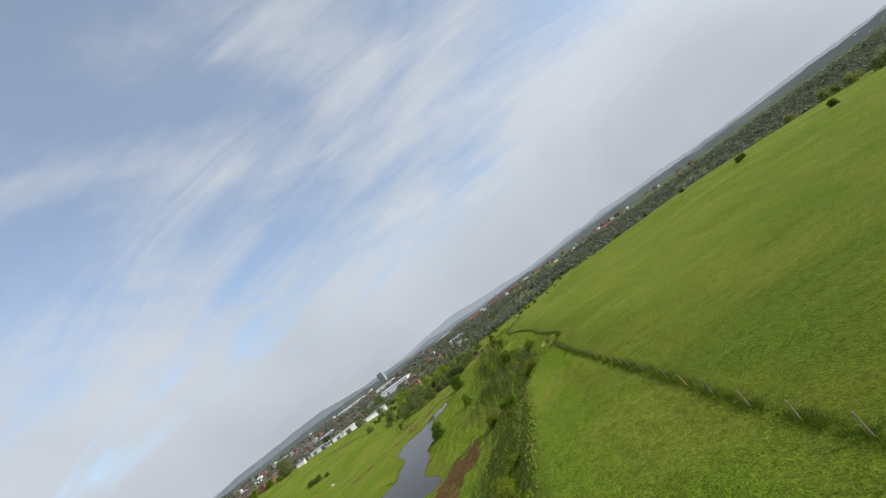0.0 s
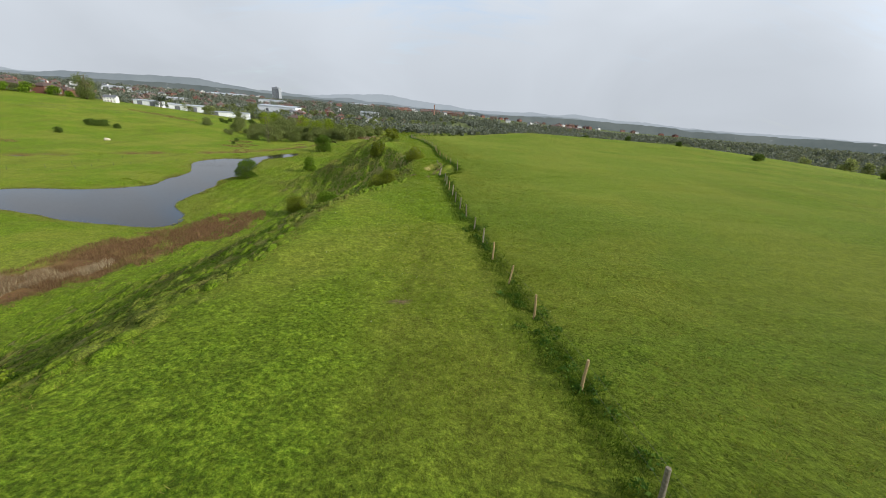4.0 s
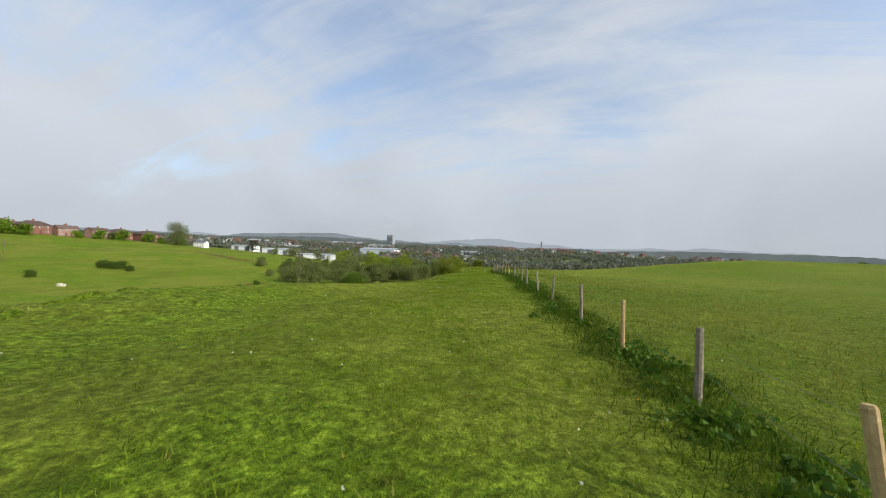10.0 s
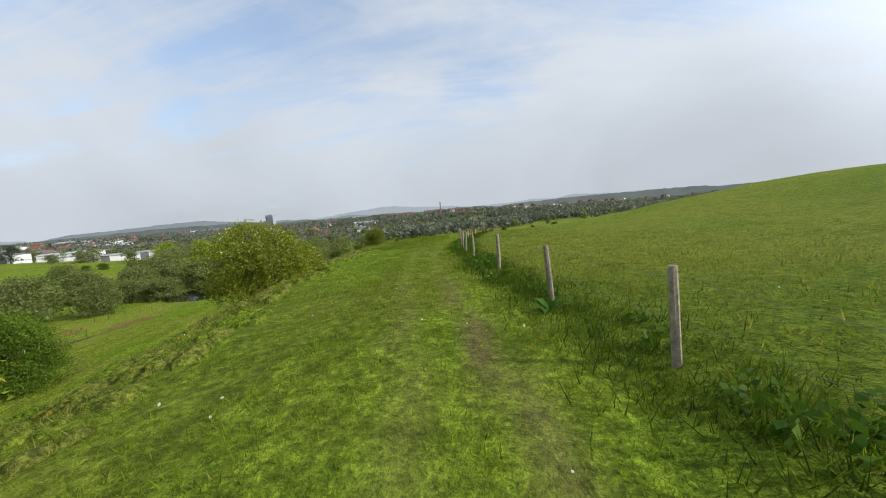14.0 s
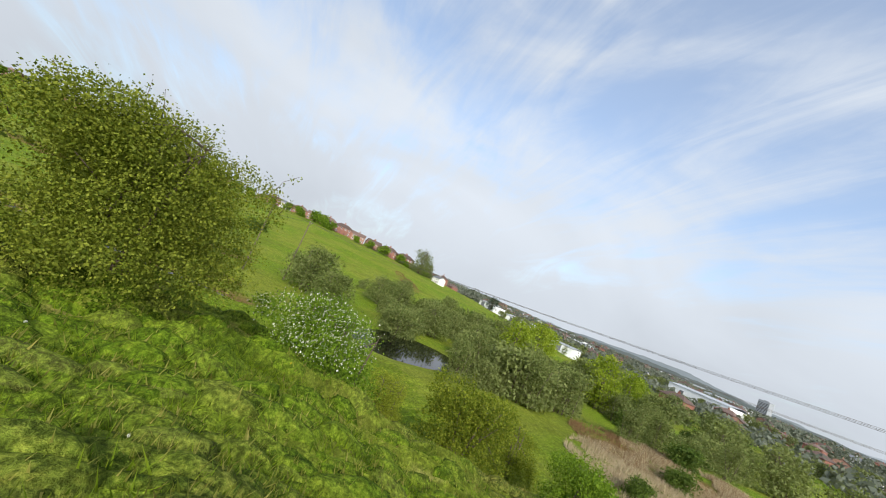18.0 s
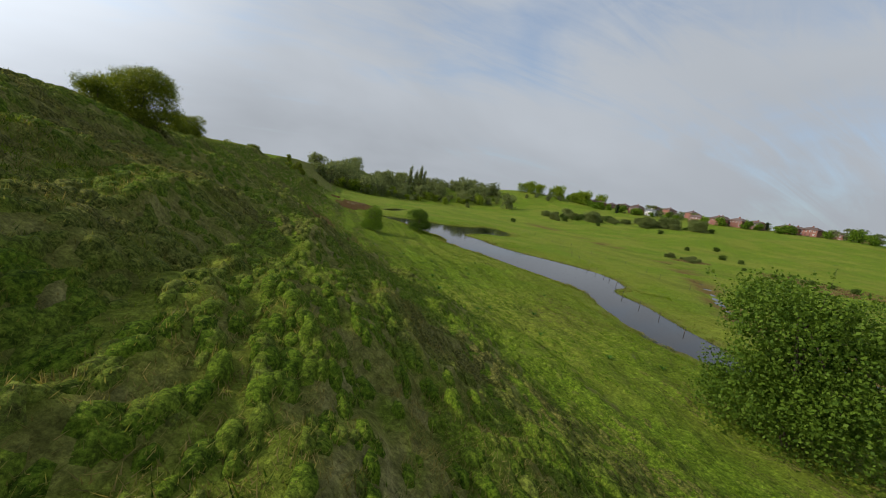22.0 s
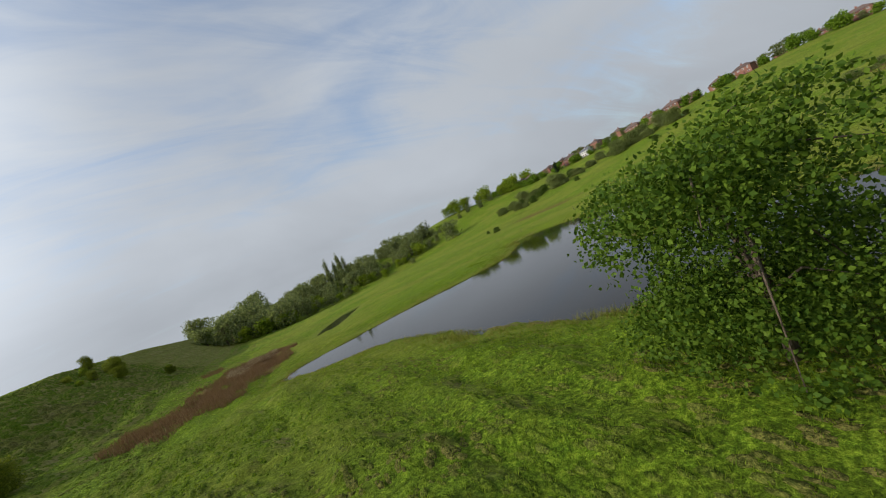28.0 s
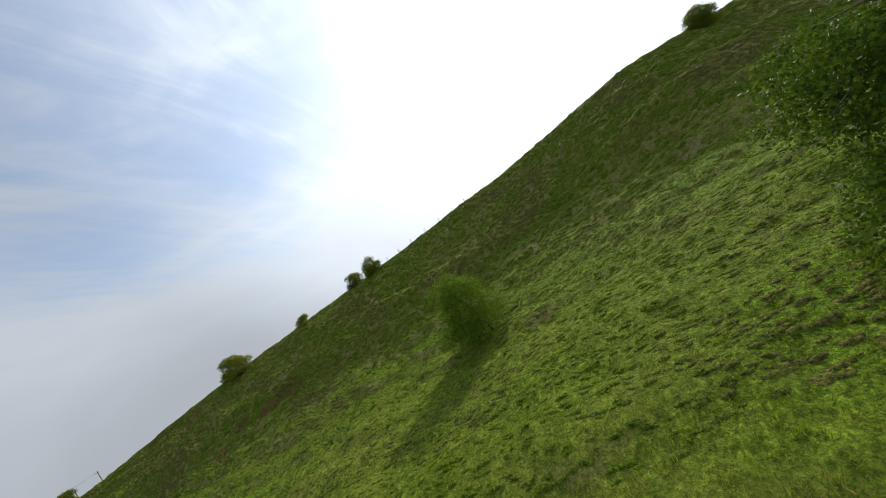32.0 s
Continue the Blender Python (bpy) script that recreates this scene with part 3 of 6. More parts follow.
    rise = np.interp(np.degrees(np.arctan2(x, y)), [2, 24], [1.0, 0.4])
    z = z * (1 - far) + (-14 + rise * np.interp(reach, [420, 560, 700, 1000, 1300, 1600, 2600, 4000], [1, 7, 11, 20, 27, 30, 22, 4]) + 7 * (vnoise(x / 260, y / 260) - 0.5)) * far
    # water
    sd = np.full(x.shape, 99.0)
    for line, level in ((POND_LINE, WATER_Z), (PUDDLE_LINE, WATER_Z), (POOL_LINE, POOL_Z)):
        d, ins = poly_distance(x, y, line)
        d = np.where(ins, -d, d)
        z = np.where(d < 12, z + (np.minimum(z, level - 0.03 + np.maximum(d, -5) * 0.12) - z) * (1 - sstep(2, 12, d)), z)
        sd = np.minimum(sd, d)
    ds, _ = poly_distance(x, y, STREAM, False)
    z = z - 0.75 * (1 - sstep(0.7, 2.6, ds))
    if detail:
        bankw = sstep(0, 4, xe - x) * (1 - sstep(40, 58, xe - x)) * sstep(-190, -130, y) * (1 - sstep(215, 245, y))
        bankw = bankw * (1 - 0.35 * sstep(16, 27, xe - x))
        near = 1 - sstep(300, 420, np.hypot(x, y - 80))
        ledge = xe - x + 2.2 * (vnoise(x / 11 + 2, y / 16) - 0.5) + 0.7 * (vnoise(x / 3, y / 4 + 6) - 0.5)
        z = z + near * sstep(50, 66, y) * (1 - sstep(190, 205, y)) * (0.45 * sstep(11, 13.5, ledge) * (1 - sstep(14, 16.5, ledge)) + 0.3 * sstep(5, 6.5, ledge) * (1 - sstep(7, 9, ledge)))
        tw = x + 3.0 * vnoise(x / 9, y / 14) + 1.2 * vnoise(x / 3 + 7, y / 5)
        terr = (np.abs(((tw / 4.3) % 1.0) - 0.5) - 0.25) * 1.5
        terr = terr + 0.85 * (np.abs(((tw / 1.7) % 1.0) - 0.5) - 0.25) * (1 - sstep(18, 26, xe - x))
        z = z + bankw * near * (0.6 * terr + 0.8 * (vnoise(x / 6.5, y / 8) - 0.5) + 0.45 * (vnoise(x / 2.3 + 3, y / 3.0) - 0.5) + 0.62 * (np.abs(vnoise(x * 0.95, y * 0.7) - 0.5) - 0.2) + 0.34 * (vnoise(x * 1.7 + 9, y * 1.4) - 0.5))
        dry = sstep(0.3, 4.0, sd)
        z = z + near * dry * (0.22 * (vnoise(x / 4.0, y / 4.5) - 0.5) + 0.16 * (vnoise(x * 0.9 + 5, y * 0.9) - 0.5))
        z = z + near * dry * 0.10 * (vnoise(x * 2.3, y * 2.2) - 0.5)
    return z


def axis(lo, hi, step, far, grow=1.13):
    a = list(np.arange(lo, hi + step / 2, step))
    s = step
    while a[-1] < far:
        s *= grow
        a.append(a[-1] + s)
    s, left = step, []
    p = a[0]
    while p > -far:
        s *= grow
        p -= s
        left.append(p)
    return np.array(left[::-1] + a)


def grid_mesh(name, gx, gy, z, mat):
    nx, ny = len(gx), len(gy)
    xx, yy = np.meshgrid(gx, gy)
    co = np.stack([xx.ravel(), yy.ravel(), z.ravel()], 1)
    i = np.arange(nx * ny).reshape(ny, nx)
    quads = np.stack([i[:-1, :-1].ravel(), i[:-1, 1:].ravel(), i[1:, 1:].ravel(), i[1:, :-1].ravel()], 1)
    me = bpy.data.meshes.new(name)
    me.vertices.add(len(co))
    me.vertices.foreach_set("co", co.ravel())
    me.loops.add(quads.size)
    me.loops.foreach_set("vertex_index", quads.ravel())
    me.polygons.add(len(quads))
    me.polygons.foreach_set("loop_start", np.arange(0, quads.size, 4))
    me.update(calc_edges=True)
    me.shade_smooth()
    me.materials.append(mat)
    return me, co


gx, gy = axis(-66, 8, 0.42, 4200, 1.09), axis(-62, 222, 0.5, 4200, 1.1)
GXX, GYY = np.meshgrid(gx, gy)
GZ = ground_z(GXX, GYY)
ground_me, ground_co = grid_mesh("ground", gx, gy, GZ, GROUND)
cx, cy = ground_co[:, 0], ground_co[:, 1]
psd = np.full(cx.shape, 99.0)
for line in (POND_LINE, PUDDLE_LINE, POOL_LINE):
    pd, pin = poly_distance(cx, cy, line)
    psd = np.minimum(psd, np.where(pin, -pd, pd))
sdist, _ = poly_distance(cx, cy, STREAM, False)
fx = np.interp(cy, FENCE_Y, FENCE_X)
n1, n2 = vnoise(cx / 5, cy / 5), vnoise(cx / 1.7, cy / 1.7)


def blot(x, y, rx, ry, soft=0.35):
    return 1 - sstep(1 - soft, 1, np.hypot((cx - x) / rx, (cy - y) / ry))


TROD = [(-2.1, 25), (-1.8, 29), (-1.5, 30.1), (-1.0, 31.6), (-0.7, 35.6), (-0.5, 36.8), (-0.15, 38.2), (0.1, 39.1), (0.35, 40.3), (-0.1, 43), (-1.4, 48)]
trod, _ = poly_distance(cx, cy, TROD, False)
earth = (1 - sstep(0.18, 0.44, trod + 0.15 * n2)) * sstep(24, 28, cy) * (1 - sstep(42, 49, cy))
for side in (-0.6, 0.6):
    earth = np.maximum(earth, (1 - sstep(0.15, 0.45, np.abs(cx - (fx - 2.6 + side)) + 0.3 * n2)) * sstep(128, 136, cy) * (1 - sstep(158, 170, cy)) * 0.6 * sstep(.2, .6, n1))
earth = np.maximum(earth, (1 - sstep(0.0, 0.5, np.abs(psd + 0.1))) * 0.8)
earth = np.maximum(earth, blot(-4.4, 30.2, 0.9, 1.3) * sstep(.2, .45, n2))
earth = np.maximum(earth, blot(-.8, -16, 0.55, 0.4))
earth = np.maximum(earth, blot(-283, 262, 14, 4) * 0.6)
marsh = np.maximum(np.maximum(blot(-51, 5, 7, 9), blot(-48, 19, 8, 14)), blot(-42, 36, 7, 11)) * sstep(0.2, 0.4, n1)
marsh = np.maximum(marsh, (1 - sstep(1.0, 4.5, sdist)) * sstep(0.35, 0.6, n1) * 0.9)
for mx, my, rx, ry in ((-193, 108, 13, 20), (-176, 75, 9, 7), (-122, 190, 8, 7), (-112, 167, 9, 5), (-88, 196, 5, 4), (-60, 258, 14, 18), (-215, 255, 30, 7), (-39, 134, 3, 6), (-40, -15, 2.2, 6), (-44, 143, 2, 4)):
    marsh = np.maximum(marsh, blot(mx, my, rx, ry, 0.8) * sstep(0.3, 0.7, n1) * (0.6 if mx < -100 else 1.0))
dry = np.maximum(1 - sstep(0.8, 3.5, psd), 0) * sstep(-1, 0, psd)
dry = np.maximum(dry, 0.35 * sstep(6, 30, cx - fx) * sstep(.3, .7, vnoise(cx / 23, cy / 31)))
dry = np.maximum(dry, 0.8 * (1 - sstep(0.25, 0.6, np.abs(cx - fx + 1.9 + 0.3 * np.sin(cy / 9)))) * sstep(160, 172, cy) * (1 - sstep(235, 255, cy)))
col = ground_me.color_attributes.new("cover", 'FLOAT_COLOR', 'POINT')
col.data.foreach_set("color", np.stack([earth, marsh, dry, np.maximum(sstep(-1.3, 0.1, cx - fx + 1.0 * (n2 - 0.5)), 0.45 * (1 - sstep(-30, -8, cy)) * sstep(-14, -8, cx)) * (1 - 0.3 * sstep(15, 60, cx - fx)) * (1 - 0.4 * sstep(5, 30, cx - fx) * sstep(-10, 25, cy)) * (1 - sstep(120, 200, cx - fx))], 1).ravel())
ground = tagged(new("ground", ground_me), "green pasture with a steep rough bank and flat valley floor", "ground", kind="structure")


def flat_poly(name, line, z, mat):
    bm = bmesh.new()
    f = bm.faces.new([bm.verts.new((x, y, z)) for x, y in line])
    bmesh.ops.triangulate(bm, faces=[f])
    me = bpy.data.meshes.new(name)
    bm.to_mesh(me)
    bm.free()
    me.materials.append(mat)
    return new(name, me)


def grown(line, d):
    c = np.array(line)
    t = np.roll(c, -1, 0) - np.roll(c, 1, 0)
    nrm = np.stack([t[:, 1], -t[:, 0]], 1) / np.linalg.norm(t, axis=1)[:, None]
    area = np.sum(c[:, 0] * np.roll(c[:, 1], -1) - np.roll(c[:, 0], -1) * c[:, 1])
    return [tuple(q) for q in c + nrm * d * (1 if area > 0 else -1)]


tagged(flat_poly("pond", grown(POND_LINE, 0.7), WATER_Z, WATER), "dark still pond reflecting the sky between grassy banks", "pond", kind="structure")
tagged(flat_poly("puddle", grown(PUDDLE_LINE, 0.8), WATER_Z, WATER), "narrow dark pool among brown marsh plants", "pool", kind="structure")
tagged(flat_poly("pool", grown(POOL_LINE, 1.0), POOL_Z, WATER), "small shaded pool below willows", "pool", kind="structure")


def stream_mesh():
    v, f = [], []
    c = np.array(STREAM, float)
    s = np.concatenate([[0], np.cumsum(np.hypot(*np.diff(c, axis=0).T))])
    at = np.arange(0, s[-1], 2.5)
    x, y = np.interp(at, s, c[:, 0]), np.interp(at, s, c[:, 1])
    tx, ty = np.gradient(x), np.gradient(y)
    k = np.hypot(tx, ty)
    z = ground_z(x, y, False)
    z = np.convolve(np.pad(z, 4, mode="edge"), np.ones(9) / 9, "valid") + 0.16
    for i in range(len(x)):
        w = 0.6 + 0.2 * math.sin(i * 0.9)
        v += [(x[i] - ty[i] / k[i] * w, y[i] + tx[i] / k[i] * w, z[i]), (x[i] + ty[i] / k[i] * w, y[i] - tx[i] / k[i] * w, z[i])]
        if i:
            f.append((2 * i - 2, 2 * i - 1, 2 * i + 1, 2 * i))
    me = bpy.data.meshes.new("stream")
    me.from_pydata(v, [], f)
    me.materials.append(WATER)
    return new("stream", me)


tagged(stream_mesh(), "narrow winding brook in a shallow cutting", "stream", kind="structure")

# ---- helpers for things ----
def mesh_of(name, verts, faces, mats, smooth=False):
    me = bpy.data.meshes.new(name)
    me.from_pydata(verts, [], faces)
    me.update()
    if smooth:
        me.shade_smooth()
    for m in (mats if isinstance(mats, (list, tuple)) else [mats]):
        me.materials.append(m)
    return me


def quad_mesh(name, co, mat, smooth=False):
    """A mesh of loose quads; co has one row of four corners for each."""
    k = len(co)
    me = bpy.data.meshes.new(name)
    me.vertices.add(k * 4)
    me.vertices.foreach_set("co", np.ascontiguousarray(co, dtype=np.float32).ravel())
    me.loops.add(k * 4)
    me.loops.foreach_set("vertex_index", np.arange(k * 4))
    me.polygons.add(k)
    me.polygons.foreach_set("loop_start", np.arange(0, k * 4, 4))
    me.update(calc_edges=True)
    if smooth:
        me.shade_smooth()
    me.materials.append(mat)
    return me


def part(name, me, parent, label="", m=None):
    ob = new(name, me)
    ob.parent = parent
    if m is not None:
        ob.matrix_basis = m
    if label:
        tagged(ob, label)
    return ob


def thing(name, label, category, place, group="", turn=0.0, size=1.0):
    ob = new(name)
    ob.empty_display_size = 0.2
    ob.matrix_basis = pose(*place, 0, 0, turn) @ Matrix.Diagonal((size, size, size, 1))
    return tagged(ob, label, category, group)


def boxes(specs):
    """Verts and faces of boxes given as x0, x1, y0, y1, z0, z1."""
    v, f = [], []
    for x0, x1, y0, y1, z0, z1 in specs:
        b = len(v)
        v += [(x0, y0, z0), (x1, y0, z0), (x1, y1, z0), (x0, y1, z0), (x0, y0, z1), (x1, y0, z1), (x1, y1, z1), (x0, y1, z1)]
        f += [tuple(b + i for i in q) for q in ((0, 3, 2, 1), (4, 5, 6, 7), (0, 1, 5, 4), (1, 2, 6, 5), (2, 3, 7, 6), (3, 0, 4, 7))]
    return v, f


def tube(points, radii, sides=6):
    """Verts and faces of a tapered tube through the points."""
    pts = [Vector(p) for p in points]
    v, f = [], []
    for i, p in enumerate(pts):
        d = (pts[min(i + 1, len(pts) - 1)] - pts[max(i - 1, 0)]).normalized()
        a = d.orthogonal().normalized()
        b = d.cross(a)
        for k in range(sides):
            w = 2 * math.pi * k / sides
            v.append(tuple(p + (a * math.cos(w) + b * math.sin(w)) * radii[i]))
    for i in range(len(pts) - 1):
        for k in range(sides):
            q = (k + 1) % sides
            f.append((i * sides + k, i * sides + q, (i + 1) * sides + q, (i + 1) * sides + k))
    f.append(tuple(range(sides))[::-1])
    f.append(tuple((len(pts) - 1) * sides + k for k in range(sides)))
    return v, f


def tubes(lines, sides=6):
    v, f = [], []
    for pts, rad in lines:
        a, b = tube(pts, rad, sides)
        f += [tuple(i + len(v) for i in q) for q in b]
        v += a
    return v, f


def leaf_quads(centres, size, rng, droop=0.3):
    """Folded leaf shapes round the given places."""
    k = len(centres)
    a = rng.normal(size=(k, 3))
    a[:, 2] -= droop
    a /= np.linalg.norm(a, axis=1)[:, None]
    b = np.cross(a, rng.normal(size=(k, 3)))
    b /= np.linalg.norm(b, axis=1)[:, None] + 1e-9
    n = np.cross(a, b)
    s = size * rng.uniform(0.6, 1.3, (k, 1))
    return np.stack([centres - a * s * 0.5, centres + b * s * 0.36 + n * s * 0.12, centres + a * s * 0.5, centres - b * s * 0.36 + n * s * 0.12], 1)


def crown_points(rng, lobes, clusters, per, spread):
    """Leaf places in clumps over the lobes, which are rows of centre and radii."""
    lobes = np.array(lobes, float)
    wgt = (lobes[:, 3] * lobes[:, 4]) ** 0.9
    i = rng.choice(len(lobes), clusters, p=wgt / wgt.sum())
    d = rng.normal(size=(clusters, 3))
    d[:, 2] = np.where(d[:, 2] < -0.9, -d[:, 2] * 0.4, d[:, 2])
    d /= np.linalg.norm(d, axis=1)[:, None]
    r = rng.uniform(0.62, 1.06, (clusters, 1)) ** 0.7
    c = lobes[i, :3] + d * r * lobes[i][:, [3, 3, 4]]
    p = np.repeat(c, per, 0) + rng.normal(size=(clusters * per, 3)) * spread * np.array([1, 1, 0.7])
    return p[p[:, 2] > 0.06], c


def build_tree(name, label, category, place, height, width, leaf, seed, clusters=380, per=14, leaf_size=0.13, stem=0.25, stems=1, sprays=7,
               group="", lobes_n=9, spread=0.2, bloom=None, low=0.12, turn=0.0, trunk_r=None):
    """A tree or bush: stems with limbs, a crown of leaves in clumps, and leafy shoots above it."""
    rng = np.random.RandomState(seed)
    top = thing(name, label, category, place, group, turn)
    h0 = height * stem
    lobes = []
    for i in range(lobes_n):
        w = 2 * math.pi * i / lobes_n + rng.uniform(-0.5, 0.5)
        q = rng.uniform(0.12, 1.0) ** 0.6
        zz = rng.uniform(low, 1.0)
        rr = width * 0.5 * (0.62 * q) * (1.12 - 0.75 * abs(zz - 0.42) ** 1.2)
        s = rng.uniform(0.34, 0.52)
        lobes.append((math.cos(w) * rr, math.sin(w) * rr, h0 + (height - h0) * (0.12 + 0.62 * zz), width * 0.5 * s, (height - h0) * 0.5 * s))
    for i in range(5 if low <= 0.0 else 0):
        w = 2 * math.pi * (i + rng.uniform(-0.3, 0.3)) / 5
        lobes.append((math.cos(w) * width * 0.26, math.sin(w) * width * 0.26, height * 0.16, width * 0.2, height * 0.16))
    lobes.append((0, 0, h0 + (height - h0) * 0.45, width * 0.3, (height - h0) * 0.42))
    pts, cl = crown_points(rng, lobes, clusters, per, spread)
    extra = []
    r0 = trunk_r or 0.022 * height + 0.03
    stem_lines, twig_lines = [], []
    for k in range(stems):
        b = np.array([rng.normal() * 0.12 * stems, rng.normal() * 0.12 * stems, -0.25])
        lean = rng.normal(size=2) * 0.07 * height * (0.5 + 0.35 * stems)
        mid = b + np.array([lean[0] * 0.4, lean[1] * 0.4, height * 0.38 + 0.25])
        tip = b + np.array([lean[0], lean[1], height * 0.8 + 0.25])
        rk = r0 / math.sqrt(stems)
        lines = [([b, b * 0.6 + mid * 0.4, mid, tip], [rk * 1.35, rk, rk * 0.75, rk * 0.2])]
        for j in range(max(3, 9 // stems)):
            s = rng.uniform(0.25, 0.95)
            a = mid * (1 - s) + tip * s if s > 0.5 else b * (1 - 2 * s) + mid * 2 * s
            e = cl[rng.randint(len(cl))]
            bend = (a + e) / 2 + np.array([0, 0, 0.06 * height])
            lines.append(([a, bend, e], [rk * 0.45, rk * 0.28, rk * 0.1]))
        stem_lines.append(lines)
    for k in range(sprays):
        e = cl[rng.randint(len(cl))]
        if e[2] < height * 0.55:
            continue
        o = e - np.array([0, 0, height * 0.45])
        o = o / np.linalg.norm(o)
        f2 = e + (o * 0.7 + rng.normal(size=3) * 0.35 + np.array([0, 0, 0.3])) * height * rng.uniform(0.08, 0.18)
        twig_lines.append(([e, (e + f2) / 2 + rng.normal(size=3) * 0.04, f2], [0.007 + 0.001 * height, 0.006, 0.004]))
        s = rng.uniform(0.2, 1.05, (26, 1))
        extra.append(e * (1 - s) + f2 * s + rng.normal(size=(26, 3)) * 0.045 * (0.5 + height / 5))
    if extra:
        pts = np.concatenate([pts] + extra)
    for lines in stem_lines:
        part("stem" if stems > 1 else "trunk", mesh_of("stem", *tubes(lines, 6), BARK, True), top)
    if twig_lines:
        tagged(part("twigs", mesh_of("twigs", *tubes(twig_lines, 4), BARK, True), top), "thin leafy shoots standing out of the crown", kind="stuff")
    part("crown", quad_mesh("crown", leaf_quads(pts, leaf_size, rng), leaf), top)
    if bloom is not None:
        keep = pts[rng.rand(len(pts)) < (0.22 if "blossom" in label else 0.045)] + rng.normal(size=3) * 0.02
        keep = keep[keep[:, 2] > height * 0.4] + np.array([0, 0, 0.05])
        part("blossom", quad_mesh("blossom", leaf_quads(keep, leaf_size * 0.75, rng), bloom), top, "clusters of small white blossom")
    return top


def on_ground(x, y, sink=0.05):
    return (x, y, float(ground_z(x, y)) - sink)

# ---- fences ----
def post_mesh(seed, h, r, mat):
    rng = random.Random(seed)
    lean = (rng.uniform(-0.05, 0.05), rng.uniform(-0.05, 0.05))
    pts = [(0, 0, -0.35), (lean[0] * 0.3, lean[1] * 0.3, h * 0.4), (lean[0] * h, lean[1] * h, h - 0.03), (lean[0] * h, lean[1] * h, h)]
    v, f = tube(pts, [r * 1.05, r, r * 0.97, r * 0.8], 9)
    v = [(x + rng.uniform(-1, 1) * 0.004, y + rng.uniform(-1, 1) * 0.004, z) for x, y, z in v]
    return mesh_of("post", v, f, mat)


POSTS_OLD = [post_mesh(i, 1.18 + 0.05 * (i % 3), 0.058, POST_OLD) for i in range(5)]
POSTS_DARK = [post_mesh(i + 40, 1.10 + 0.08 * (i % 3), 0.045, POST_DARK) for i in range(4)]
POSTS_NEW = [post_mesh(i + 20, 1.22, 0.050, POST_NEW) for i in range(3)]


def wire_between(tops, z_off, sag=0.05):
    lines = []
    for a, b in zip(tops[:-1], tops[1:]):
        a, b = np.array(a) + (0, 0, z_off), np.array(b) + (0, 0, z_off)
        m = (a + b) / 2 - (0, 0, sag)
        lines.append(([a, m, b], [0.003, 0.003, 0.003]))
    return mesh_of("wire", *tubes(lines, 3), WIRE)


def fence(label, line, step, new_share, seed, height=1.0, wires=(1.0, 0.55), wander=0.06, skip=None, stock=POSTS_OLD):
    rng = random.Random(seed)
    line = np.array(line, float)
    seg = np.hypot(*np.diff(line, axis=0).T)
    s = np.concatenate([[0], np.cumsum(seg)])
    at = np.arange(0, s[-1], step) if np.isscalar(step) else np.interp(step, line[:, 1], s)
    xs, ys = np.interp(at, s, line[:, 0]), np.interp(at, s, line[:, 1])
    top = thing("fence", label, "fence", on_ground(xs[0], ys[0], 0))
    base = top.matrix_basis.translation
    tops = []
    for x, y in zip(xs, ys):
        if skip and skip(x, y):
            continue
        x, y = x + rng.gauss(0, wander), y + rng.gauss(0, wander)
        z = float(ground_z(x, y))
        fresh = rng.random() < new_share(x, y)
        me = rng.choice(POSTS_NEW if fresh else stock)
        lean = rng.gauss(0, 2.0), rng.gauss(0, 2.0)
        k = height * rng.uniform(0.94, 1.06)
        part("post", me, top, "", pose(x - base.x, y - base.y, z - base.z, lean[0], lean[1], rng.uniform(0, 360)) @ Matrix.Diagonal((k, k, k, 1)))
        tops.append((x - base.x, y - base.y, z - base.z))
    for w in wires:
        part("wire", wire_between(tops, w * height), top, "thin rusty strand of wire")
    return top


ridge_line = [(float(np.interp(y, FENCE_Y, FENCE_X)), y) for y in np.arange(-101, 262, 1.0)]
# posts known by their place, the others evenly between them
KNOWN = [-101, -41.2, -30.4, -22.0, -12.0, -8.4, -5.1, -1.8, 2.0, 4.9, 8.5, 12.1, 15.6, 19.4, 23.5, 36.7, 41.1, 44.2, 48, 51.2, 54.9, 58.2, 61.6, 65, 68.7, 75.2, 78, 81.7, 87.5, 91, 95.1, 102, 106.1, 108.7, 111.8, 114.9, 118, 120.9, 123.4, 126.7, 130.2, 134.5, 138.3, 141.9, 146.4, 151.9, 155, 197, 200.4, 204.3, 207.5, 212.9, 217, 260]
post_y = np.concatenate([np.linspace(a, b, max(1, round((b - a) / 4.0)), endpoint=False) for a, b in zip(KNOWN[:-1], KNOWN[1:])])
fence("old round timber posts with sagging wire along the ridge path", ridge_line, post_y,
      lambda x, y: 0.55 if -20 < y < -2 else (0.85 if 46 < y < 86 else (0.25 if y > 180 else 0.12)), 3, wires=(1.08, 0.6), skip=lambda x, y: 25 < y < 35)

BANK_LINE = [(-126, 30), (-122, 57), (-112, 87), (-104, 98), (-101, 112), (-97, 121), (-92.5, 130), (-86.5, 138), (-84.5, 147), (-82.5, 155), (-86, 168), (-82, 186), (-74, 200)]
fence("grey old posts with slack wire standing along the pond's far bank", BANK_LINE, 5.2, lambda x, y: 0.0, 11, wander=0.3, wires=(1.0,), height=0.85, stock=POSTS_DARK)
MEADOW_LINE = [(-116, -20), (-118, 12), (-131, 48), (-121, 78), (-117, 110), (-108, 134)]
fence("leaning weathered stakes across the wet meadow with wire", MEADOW_LINE, 8.5, lambda x, y: 0.0, 12, wander=0.5, wires=(0.9,), stock=POSTS_DARK)


